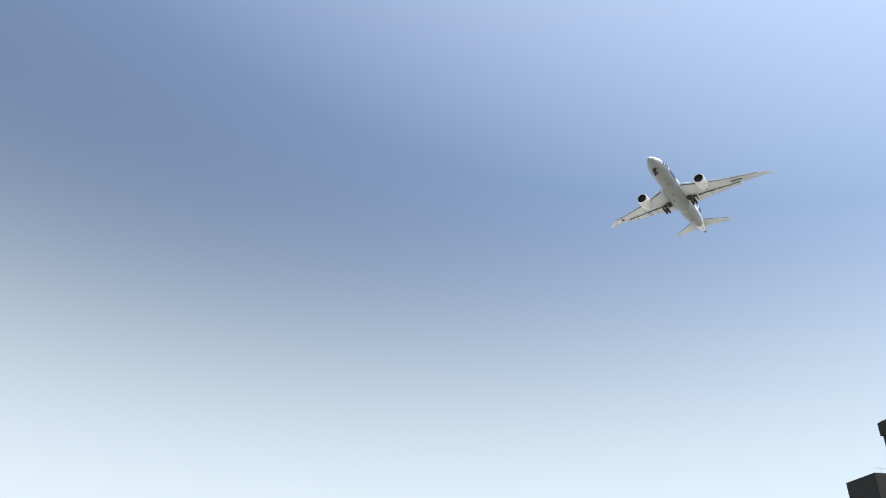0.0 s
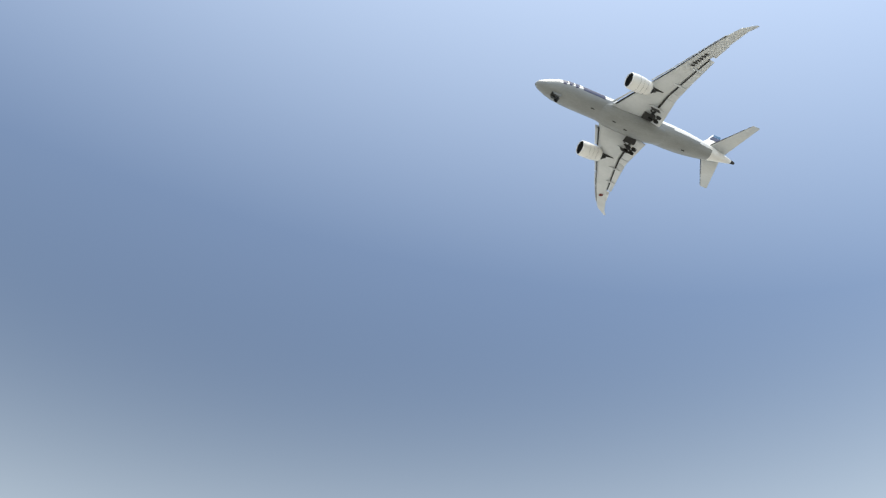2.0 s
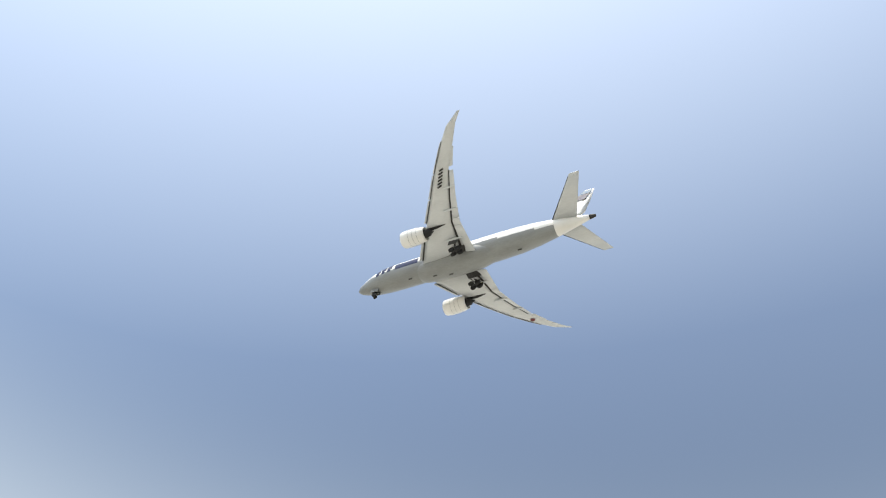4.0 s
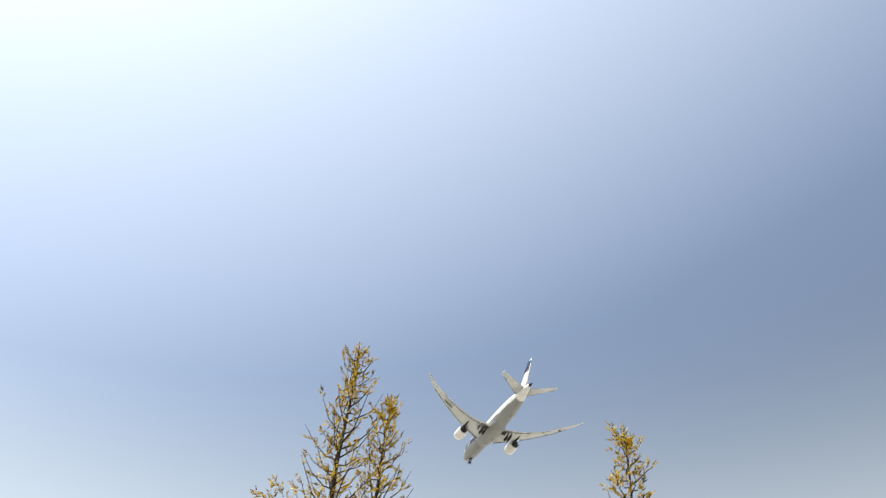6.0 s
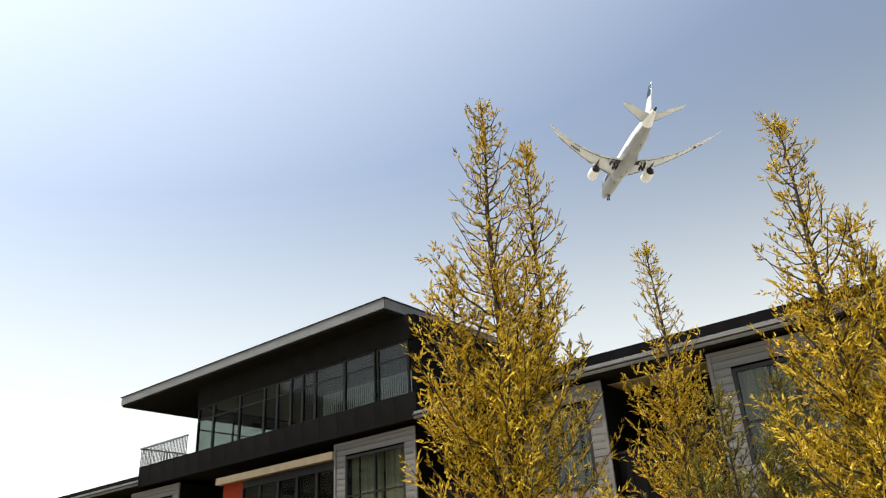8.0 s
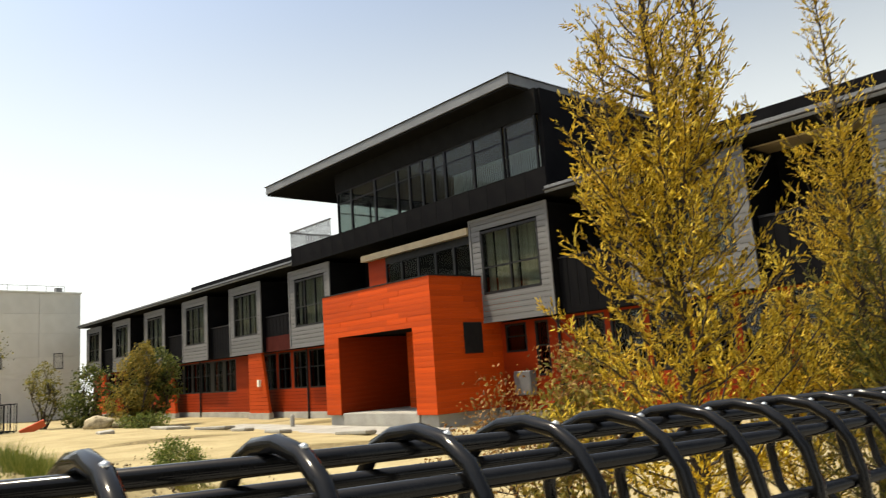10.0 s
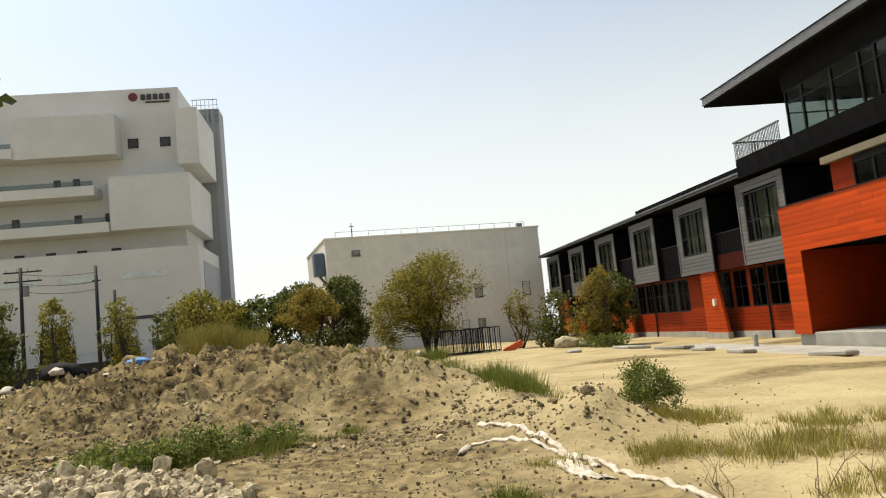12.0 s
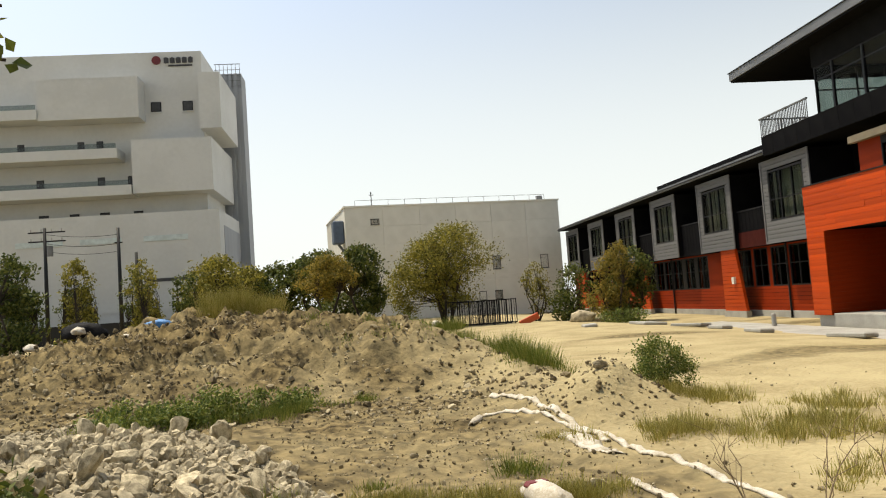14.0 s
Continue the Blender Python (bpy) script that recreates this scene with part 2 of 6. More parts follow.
def ground_z(x, y):
    z = -3.6 * smooth01(32, 75, x)
    if y < 0.2 or x > 34 or y > 80 or x < -60:
        return z
    n = noise.noise(Vector((x * 0.5, y * 0.5, 0)))
    n2 = noise.noise(Vector((x * 1.7, y * 1.7, 3)))
    n3 = noise.noise(Vector((x * 5, y * 5, 7)))
    z += 0.04 * n + 0.02 * n2
    z -= 0.33 * smooth01(8.5, 15.5, x)
    # long heap of dug earth
    ridge = smooth01(12.2, 16.6, y) * (1 - smooth01(19, 25, y)) * (1 - smooth01(0.5, 3.6, x + (y - 16) * 0.12))
    crag = abs(noise.noise(Vector((x * 0.9, y * 1.3, 11)))) + 0.6 * abs(noise.noise(Vector((x * 2.3, y * 2.9, 5)))) + 0.6 * abs(n3)
    z += ridge * (1.34 + 0.24 * n + 0.15 * n2 - 0.7 * crag + 0.08 - 0.42 * smooth01(-3, -9, x))
    z += 0.6 * bell(x, y, -4.0, 20.5, 3.0, 2.5)
    z += 0.5 * bell(x, y, -5.1, 21.8, 0.75, 0.9)
    # smaller heaps
    z += (0.5 + 0.1 * n2 + 0.06 * n3) * bell(x, y, 3.1, 9.9, 0.75, 0.8)
    z += (0.35 + 0.1 * n2) * bell(x, y, 2.6, 13.0, 0.9, 2.4)
    z += 0.5 * bell(x, y, -3.8, 6.0, 2.4, 3.0) * (1 + 0.2 * n2)
    rough = bell(x, y, 0, 9, 9, 7)
    n4 = noise.noise(Vector((x * 11, y * 11, 1)))
    z += rough * (0.05 * n2 + 0.04 * n3 + 0.03 * n4) + ridge * 0.05 * n4
    return z


def axis(fine0, fine1, step, far):
    out = list(np.arange(fine0, fine1 + 1e-6, step))
    k, a = step, fine1
    while a < far:
        k *= 1.22
        a += k
        out.append(a)
    k, a = step, fine0
    while a > -far:
        k *= 1.22
        a -= k
        out.insert(0, a)
    return out


gx, gy = axis(-13, 10, 0.11, 3000), axis(0.5, 27, 0.11, 3000)
gverts = [(x, y, ground_z(x, y)) for y in gy for x in gx]
nx = len(gx)
gfaces = [(j * nx + i, j * nx + i + 1, (j + 1) * nx + i + 1, (j + 1) * nx + i) for j in range(len(gy) - 1) for i in range(nx - 1)]


def dark_soil(x, y):
    """Where dug, damp soil lies over the pale sand: 1 on the heap and before it."""
    k = 1 - smooth01(-1.5, 1.8, x - 1.6 - 0.14 * max(0.0, 12 - y) + 0.8 * noise.noise(Vector((x * 0.6, y * 0.6, 9))))
    k *= 1 - smooth01(22, 30, y)
    k *= 0.84 + 0.35 * noise.noise(Vector((x * 0.9, y * 0.9, 4)))
    k = max(k, smooth01(-1.0, -4.5, x) * smooth01(9, 12, y) * (1 - smooth01(20, 26, y)) * (0.85 + 0.3 * noise.noise(Vector((x, y, 6)))))
    k += 0.8 * smooth01(0.1, 0.45, noise.noise(Vector((x * 0.16, y * 0.55, 2)))) * smooth01(10, 16, y)
    k = max(k * (1 - smooth01(31, 36, x)), 0.25 * smooth01(75, 95, y), 0.5 * smooth01(-0.1, -0.6, y))
    return min(1.0, max(0.0, k))


M_EARTH = mat("bare_earth", (0.39, 0.325, 0.18), (0.29, 0.235, 0.125), rough=0.95, scale=0.6, fine=14, bump=1.0, depth=0.05, amount=0.6, spec=0.1)
et = M_EARTH.node_tree
soil = et.nodes.new("ShaderNodeAttribute")
soil.attribute_name = "soil"
grit = et.nodes.new("ShaderNodeTexNoise")
grit.inputs["Scale"].default_value = 5.0
grit.inputs["Detail"].default_value = 9
grit_ramp = et.nodes.new("ShaderNodeValToRGB")
grit_ramp.color_ramp.elements[0].position, grit_ramp.color_ramp.elements[0].color = 0.36, (0.034, 0.025, 0.012, 1)
grit_ramp.color_ramp.elements[1].position, grit_ramp.color_ramp.elements[1].color = 0.68, (0.235, 0.178, 0.084, 1)
soil_mix = et.nodes.new("ShaderNodeMix")
soil_mix.data_type = "RGBA"
et.links.new(et.nodes["Texture Coordinate"].outputs["Object"], grit.inputs["Vector"])
et.links.new(grit.outputs["Fac"], grit_ramp.inputs["Fac"])
et.links.new(soil.outputs["Fac"], soil_mix.inputs[0])
earth_bsdf = et.nodes["Principled BSDF"]
et.links.new(earth_bsdf.inputs["Base Color"].links[0].from_socket, soil_mix.inputs[6])
et.links.new(grit_ramp.outputs["Color"], soil_mix.inputs[7])
# unseen grey ground beyond the plot, toned for its bounce on the airliner
bounce_ground = et.nodes.new("ShaderNodeAttribute")
bounce_ground.attribute_name = "bounce_ground"
bounce_mix = et.nodes.new("ShaderNodeMix")
bounce_mix.data_type = "RGBA"
patches = et.nodes.new("ShaderNodeTexNoise")
patches.inputs["Scale"].default_value = 0.12
patches.inputs["Detail"].default_value = 8
patch_ramp = et.nodes.new("ShaderNodeValToRGB")
patch_ramp.color_ramp.elements[0].position, patch_ramp.color_ramp.elements[0].color = 0.35, (0.20, 0.195, 0.18, 1)
patch_ramp.color_ramp.elements[1].position, patch_ramp.color_ramp.elements[1].color = 0.62, (0.42, 0.40, 0.35, 1)
et.links.new(et.nodes["Texture Coordinate"].outputs["Object"], patches.inputs["Vector"])
et.links.new(patches.outputs["Fac"], patch_ramp.inputs["Fac"])
et.links.new(patch_ramp.outputs["Color"], bounce_mix.inputs[7])
et.links.new(bounce_ground.outputs["Fac"], bounce_mix.inputs[0])
et.links.new(soil_mix.outputs[2], bounce_mix.inputs[6])
et.links.new(bounce_mix.outputs[2], earth_bsdf.inputs["Base Color"])
ground = tagged(raw("ground", gverts, gfaces, M_EARTH, smooth=True), "dry sandy earth with dug dark soil heaps on an empty plot", "ground", kind="structure")
layer = ground.data.attributes.new("soil", "FLOAT", "POINT")
layer.data.foreach_set("value", [dark_soil(x, y) for x, y, z in gverts])
layer = ground.data.attributes.new("bounce_ground", "FLOAT", "POINT")
layer.data.foreach_set("value", [max(smooth01(27.5, 29, x), smooth01(-0.1, -0.5, y), smooth01(66, 72, y)) for x, y, z in gverts])


# ---- airliner ----
M_PLANE_WHITE = mat("white_aircraft_paint", (0.80, 0.80, 0.78), (0.74, 0.74, 0.72), rough=0.3, scale=0.4, fine=4, bump=0.02)
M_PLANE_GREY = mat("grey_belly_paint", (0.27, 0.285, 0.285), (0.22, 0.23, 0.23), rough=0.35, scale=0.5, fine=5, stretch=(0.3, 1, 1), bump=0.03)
M_WING = mat("wing_grey_paint", (0.62, 0.645, 0.66), (0.55, 0.575, 0.59), rough=0.4, scale=0.35, fine=3, stretch=(0.4, 1, 1), bump=0.03)
# near black for painted marks, and for shade in gaps and bays
M_SHADE_AND_PAINT = mat("dark_shade_and_paint", (0.03, 0.03, 0.03), rough=0.7, scale=2, bump=0)
M_GEAR = mat("landing_gear_dark", (0.03, 0.03, 0.032), (0.05, 0.05, 0.05), rough=0.6, scale=3, bump=0.1)
M_TYRE = mat("tyre_rubber", (0.012, 0.012, 0.012), rough=0.85, scale=5, bump=0.1)
M_BLUE = mat("dark_blue_paint", (0.005, 0.010, 0.055), (0.004, 0.008, 0.045), rough=0.35, scale=2, bump=0)
M_SKYBLUE = mat("light_blue_paint", (0.01, 0.09, 0.20), (0.01, 0.08, 0.17), rough=0.35, scale=2, bump=0)
M_INTAKE = mat("intake_dark_metal", (0.02, 0.02, 0.022), rough=0.5, metal=0.4, scale=5, bump=0)
M_RED = mat("red_paint", (0.14, 0.012, 0.012), rough=0.5, scale=4, bump=0)

# scales the airliner to 0.31 of true size, to suit the camera path
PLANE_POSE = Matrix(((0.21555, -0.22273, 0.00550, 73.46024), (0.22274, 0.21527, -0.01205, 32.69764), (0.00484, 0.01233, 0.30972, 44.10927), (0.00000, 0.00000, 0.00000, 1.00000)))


def loft(sections, closed_ends=True, bm=None):
    """Skin over rings of points, each ring of the same length."""
    bm = bm or bmesh.new()
    rings = [[bm.verts.new(p) for p in s] for s in sections]
    n = len(rings[0])
    for r0, r1 in zip(rings, rings[1:]):
        for k in range(n):
            bm.faces.new((r0[k], r0[(k + 1) % n], r1[(k + 1) % n], r1[k]))
    if closed_ends:
        bm.faces.new(rings[0][::-1])
        bm.faces.new(rings[-1])
    bmesh.ops.recalc_face_normals(bm, faces=bm.faces[:])
    return bm


def foil(y, lead, chord, z, thick, front=0.0, back=1.0, drop=0.0, tilt=0.0):
    """A wing section at span y between two fractions of its chord."""
    out = []
    steps = [front + (back - front) * k / 7 for k in range(8)]

    def half(u):
        v = (u - front) / (back - front)
        return thick * chord * (0.06 + 1.75 * (math.sqrt(max(v, 0)) * (1 - v) + 0.12 * v * (1 - v))) * 0.5 * (back - front) ** 0.3

    for u in steps:
        out.append((-(lead + u * chord), y, z + half(u) - drop - tilt * (u - front) * chord))
    for u in steps[::-1]:
        out.append((-(lead + u * chord), y, z - 0.7 * half(u) - drop - tilt * (u - front) * chord))
    return out


STATIONS = [(0.35, 0.05, -1.25), (0.6, 0.45, -1.2), (1.2, 0.95, -1.05), (2.2, 1.35, -0.98), (3.6, 1.88, -0.75), (5.4, 2.38, -0.45), (8, 2.77, -0.12), (11, 2.88, -0.02), (16, 2.9, 0),
            (22, 2.9, 0), (30, 2.9, 0), (36, 2.88, 0.02), (40, 2.75, 0.1), (44, 2.4, 0.3), (48, 1.85, 0.55), (51, 1.3, 0.72), (53.4, 0.85, 0.82), (55, 0.52, 0.85)]
WING = [(2.2, 17.4, 13.2, -1.75, 0.12), (9.8, 22.3, 8.3, -1.0, 0.11), (15, 25.9, 6.2, 0.0, 0.10), (20, 29.3, 4.6, 1.3, 0.095), (25, 33.1, 3.2, 3.0, 0.09), (27.8, 35.7, 2.3, 4.0, 0.08), (29.7, 39.0, 0.75, 4.7, 0.07)]
TAIL = [(0.5, 46.6, 5.9, 0.95, 0.09), (9.92, 54.4, 2.1, 2.55, 0.08)]


def wing_at(y, table=WING):
    for a, b in zip(table, table[1:]):
        if y <= b[0]:
            f = (y - a[0]) / (b[0] - a[0])
            return [a[k] + (b[k] - a[k]) * f for k in range(5)]
    return list(table[-1])


def build_airliner():
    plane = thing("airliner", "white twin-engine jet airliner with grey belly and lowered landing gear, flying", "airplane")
    bm = loft([[(-s, r * math.sin(a), zc + r * 1.02 * math.cos(a)) for a in (2 * math.pi * k / 36 for k in range(36))] for s, r, zc in STATIONS])
    fuselage = part("fuselage", bm, M_PLANE_WHITE, plane, "white fuselage with pale grey belly", True)
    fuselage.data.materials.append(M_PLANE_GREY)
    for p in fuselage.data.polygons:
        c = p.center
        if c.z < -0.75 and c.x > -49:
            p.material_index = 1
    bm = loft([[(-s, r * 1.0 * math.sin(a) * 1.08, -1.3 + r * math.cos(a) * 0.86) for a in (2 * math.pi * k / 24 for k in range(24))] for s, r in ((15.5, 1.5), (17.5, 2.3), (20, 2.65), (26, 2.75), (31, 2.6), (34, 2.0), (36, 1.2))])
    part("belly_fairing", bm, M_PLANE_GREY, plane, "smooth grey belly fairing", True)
    part("tail_cone", loft([[(-s, r * math.sin(a), 0.86 + r * math.cos(a)) for a in (2 * math.pi * k / 16 for k in range(16))] for s, r in ((55.0, 0.51), (55.8, 0.4), (56.3, 0.28))]), M_SHADE_AND_PAINT, plane, "dark tail cone exhaust", True)
    for side in (1, -1):
        def mirror(sec):
            return [(x, y * side, z) for x, y, z in sec]
        wing = part("wing", loft([mirror(foil(*w, front=0.07, back=0.80 if w[0] < 24 else 0.97)) for w in WING]), M_WING, plane, "swept grey wing with raked tip", True)
        spans = ((2.6, 8.9), (8.93, 10.57), (10.6, 20.0))
        for y0, y1 in spans:
            ys = [y0 + (y1 - y0) * k / 4 for k in range(5)]
            part("flap", loft([mirror(foil(*wing_at(y)[:4], 0.05, front=0.835, back=1.05, drop=0.12, tilt=0.32)) for y in ys]), M_WING, wing, "lowered trailing flap", True)
            # solid dark strip paints the shadow gap ahead of the flap
            part("flap_gap_shade", loft([mirror([(-(wing_at(y)[1] + u * wing_at(y)[2]), y, wing_at(y)[3] - 0.14 + v) for u, v in ((0.79, 0), (0.845, 0), (0.845, 0.12), (0.79, 0.12))]) for y in ys]), M_SHADE_AND_PAINT, wing, "dark strip standing for the shadow gap before the flap")
        aileron = [20.6, 22.5, 24]
        part("aileron", loft([mirror(foil(*wing_at(y)[:4], 0.05, front=0.82, back=1.0)) for y in aileron]), M_WING, wing, "", True)
        for y0, y1 in ((3.4, 8.2), (11.2, 15.5), (15.7, 20), (20.2, 25.5)):
            ys = [y0 + (y1 - y0) * k / 3 for k in range(4)]
            part("slat", loft([mirror(foil(*wing_at(y)[:4], 0.07, front=-0.012, back=0.06, drop=0.05, tilt=-0.35)) for y in ys]), M_WING, wing, "leading edge slat", True)
            # solid dark strip paints the shadow line behind the slat
            part("slat_gap_shade", loft([mirror([(-(wing_at(y)[1] + u * wing_at(y)[2]), y, wing_at(y)[3] - 0.02 * wing_at(y)[2] + v) for u, v in ((0.05, -0.06), (0.085, -0.12), (0.085, 0.0), (0.05, 0.0))]) for y in ys]), M_SHADE_AND_PAINT, wing, "dark strip standing for the shadow gap behind the slat")
        for y, big in ((6.2, 1.0), (12.6, 0.85), (17.0, 0.7)):
            w = wing_at(y)
            s0 = w[1] + w[2] * 0.55
            bm = loft([[(-(s0 + u * 4.3 * big), side * (y + 0.26 * big * r * math.sin(a)), w[3] - 0.35 - 0.25 * u - 0.32 * big * r * math.cos(a)) for a in (2 * math.pi * k / 10 for k in range(10))] for u, r in ((0, 0.1), (0.2, 0.8), (0.5, 1), (0.8, 0.7), (1, 0.1))])
            part("flap_fairing", bm, M_WING, wing, "", True)
        # engine
        ey, ez = 9.85 * side, -2.45
        prof = [(18.0, 1.52), (17.85, 1.62), (18.1, 1.76), (19.5, 1.86), (21.3, 1.80), (22.7, 1.55), (23.3, 1.42), (23.25, 1.34), (22.0, 1.2)]
        inner = [(18.0, 1.52), (18.4, 1.45), (19.2, 1.44)]

        def ring(s, r, n=28):
            return [(-s, ey + r * math.sin(2 * math.pi * k / n), ez + r * math.cos(2 * math.pi * k / n)) for k in range(n)]
        nacelle = part("engine_nacelle", loft([ring(s, r) for s, r in prof], closed_ends=False), M_PLANE_WHITE, plane, "white round engine nacelle", True)
        part("intake", loft([ring(s, r) for s, r in inner] + [ring(19.22, 0.02)], closed_ends=False), M_INTAKE, nacelle, "black engine intake", True)
        part("spinner", loft([ring(s, r, 12) for s, r in ((18.6, 0.02), (18.85, 0.22), (19.2, 0.4))]), M_GEAR, nacelle, "", True)
        part("exhaust_cone", loft([ring(s, r, 16) for s, r in ((21.9, 1.19), (23.0, 0.95), (24.2, 0.72), (24.3, 0.5), (25.1, 0.12))]), M_INTAKE, nacelle, "dark exhaust cone", True)
        for k in range(3):
            s = 19.8 + k * 1.0
            part("panel_band", loft([ring(s, 1.875 - 0.02 * k), ring(s + 0.05, 1.875 - 0.02 * k)], closed_ends=False), M_PLANE_GREY, nacelle)
        part("pylon", loft([[(-s, ey + h * w2, ez + z) for h, z in ((-1, z0), (1, z0), (1, z1), (-1, z1))] for s, w2, z0, z1 in ((19.6, 0.15, 1.5, 2.0), (22.5, 0.3, 1.2, 1.9), (25.5, 0.25, 0.95, 1.7), (27.5, 0.05, 1.2, 1.5))]), M_INTAKE, plane, "dark engine pylon")
        # tailplane
        tail = part("tailplane", loft([mirror(foil(*w)) for w in TAIL]), M_WING, plane, "grey swept tailplane", True)
        part("leading_edge", loft([mirror(foil(*wing_at(y, TAIL)[:4], 0.1, front=-0.01, back=0.06)) for y in (0.9, 5, 9.5)]), M_SHADE_AND_PAINT, tail, "dark leading edge", True)
        # main gear
        gy_ = 4.75 * side
        bm = tube([(-27.4, gy_ * 1.1, -1.4), (-27.9, gy_, -4.0)], 0.2, 10)
        tube([(-26.2, gy_ * 0.9, -1.6), (-27.8, gy_, -3.3)], 0.09, 8, bm)
        tube([(-27.6, gy_ * 0.55, -2.2), (-27.9, gy_, -3.2)], 0.09, 8, bm)
        tube([(-27.1, gy_, -4.15), (-28.75, gy_, -4.05)], 0.17, 8, bm)
        gear = part("main_gear", bm, M_GEAR, plane, "dark lowered main landing gear")
        for s in (27.15, 28.7):
            for o in (-0.55, 0.55):
                bm = tube([(-s, gy_ + o - 0.22, -4.1), (-s, gy_ + o - 0.17, -4.1), (-s, gy_ + o + 0.17, -4.1), (-s, gy_ + o + 0.22, -4.1)], [0.5, 0.64, 0.64, 0.5], 18)
                part("wheel", bm, M_TYRE, gear, "", False)
        part("gear_door", box(-28.9, -26.6, gy_ * 1.28 - 0.04, gy_ * 1.28 + 0.04, -3.3, -1.5, 0.02), M_GEAR, gear)
        # closed dark slab stands for the shade inside the open bay
        part("gear_bay", box(-29.3, -26.2, gy_ * 0.72 - 0.9, gy_ * 0.72 + 0.9, -2.05, -1.9, 0.05), M_SHADE_AND_PAINT, plane, "dark slab standing for the open wheel bay")
        part("nose_gear_door", box(-6.4, -4.4, side * 0.62 - 0.03, side * 0.62 + 0.03, -3.7, -2.7, 0.01), M_PLANE_GREY, plane)
        # blue livery shapes on the fuselage side
        def patch(name, s0, s1, a0, a1, m, label=""):
            secs = []
            for s in (s0, (s0 + s1) / 2, s1):
                r = np.interp(s, [t[0] for t in STATIONS], [t[1] for t in STATIONS]) + 0.02
                zc = np.interp(s, [t[0] for t in STATIONS], [t[2] for t in STATIONS])
                arc = [(-s, side * r * math.sin(a), zc + 1.02 * r * math.cos(a)) for a in (a0 + (a1 - a0) * k / 6 for k in range(7))]
                arc += [(x, y * 0.99, z * 0.99) for x, y, z in arc[::-1]]
                secs.append(arc)
            part(name, loft(secs), m, plane, label)
        for k in range(3):
            patch("livery_shape", 6.2 + 1.5 * k, 7.0 + 1.5 * k, 0.85, 1.85, M_BLUE, "dark blue painted shape")
            patch("livery_shape", 6.9 + 1.5 * k, 7.4 + 1.5 * k, 1.05, 1.6, M_BLUE, "dark blue painted shape")
        patch("livery_stripe", 11.2, 17.0, 1.3, 1.85, M_BLUE, "dark blue painted stripe")
        fin_side = [(-(50.9), 0.11, 7.7), (-(54.0), 0.11, 7.7), (-(54.9), 0.1, 9.5), (-(52.4), 0.1, 9.5)]
        part("fin_livery", loft([[(x, side * (y + 0.16), z) for x, y, z in fin_side], [(x, side * (y + 0.21), z) for x, y, z in fin_side]]), M_BLUE, plane, "dark blue painted fin panel")
        top = [(-(52.6), 0.1, 9.7), (-(55.1), 0.1, 9.7), (-(55.6), 0.08, 10.9), (-(53.4), 0.08, 10.9)]
        part("fin_livery", loft([[(x, side * (y + 0.14), z) for x, y, z in top], [(x, side * (y + 0.18), z) for x, y, z in top]]), M_SKYBLUE, plane, "light blue fin tip")
    fin = [(2.2, 43.0, 10.3), (3.4, 46.2, 7.8), (7, 49.9, 5.2), (11.3, 53.5, 2.4)]
    bm = loft([[(-(s + u * c), t * c * 0.045, z) for u, t in ((0, 0), (0.15, 0.8), (0.4, 1), (0.75, 0.55), (1, 0.05), (0.75, -0.55), (0.4, -1), (0.15, -0.8))] for z, s, c in fin])
    part("fin", bm, M_PLANE_WHITE, plane, "white tail fin", True)
    # nose gear
    bm = tube([(-5.2, 0, -2.6), (-5.35, 0, -4.4)], 0.13, 10)
    tube([(-6.3, 0, -2.7), (-5.35, 0, -3.9)], 0.07, 8, bm)
    tube([(-5.35, -0.45, -4.4), (-5.35, 0.45, -4.4)], 0.08, 8, bm)
    gear = part("nose_gear", bm, M_GEAR, plane, "dark lowered nose landing gear")
    for o in (-0.36, 0.36):
        part("wheel", tube([(-5.35, o - 0.17, -4.45), (-5.35, o - 0.12, -4.45), (-5.35, o + 0.12, -4.45), (-5.35, o + 0.17, -4.45)], [0.36, 0.48, 0.48, 0.36], 18), M_TYRE, gear)
    # nose bay likewise: its inner shade is a solid dark slab
    part("gear_bay", box(-6.6, -4.2, -0.5, 0.5, -2.86, -2.5, 0.03), M_SHADE_AND_PAINT, plane, "dark slab standing for the open nose wheel bay")
    # marks under the wings: plain bars, and a disc
    for k in range(6):
        y = 17.6 + 0.6 * k
        w = wing_at(y)
        bm = box(-0.55, 0.55, -0.17, 0.17, -0.02, 0.02)
        bmesh.ops.rotate(bm, verts=bm.verts, cent=(0, 0, 0), matrix=Matrix.Rotation(0.27, 3, "X") @ Matrix.Rotation(radians(-14), 3, "Z"))
        bmesh.ops.translate(bm, verts=bm.verts, vec=(-(w[1] + 0.42 * w[2]), y, w[3] - 0.036 * w[2] - 0.11))
        part("marking_bar", bm, M_SHADE_AND_PAINT, plane, "dark painted bar")
    w = wing_at(22.6)
    bm = bmesh.new()
    bmesh.ops.create_cone(bm, cap_ends=True, segments=20, radius1=0.55, radius2=0.55, depth=0.04, matrix=Matrix.Translation((-(w[1] + 0.45 * w[2]), -22.6, w[3] - 0.036 * w[2] - 0.12)) @ Matrix.Rotation(-0.28, 4, "X"))
    part("marking_disc", bm, M_RED, plane, "dark red painted disc")
    for s, y in ((14.5, 0.6), (20.5, 0.0), (24, -0.8), (33, 0.4), (40, -0.3)):
        part("belly_blister", box(-s - 0.5, -s + 0.4, y - 0.12, y + 0.12, -3.72 if 17 < s < 33 else -3.05 + 0.02 * max(0, s - 33), -2.7, 0.04), M_GEAR, plane)
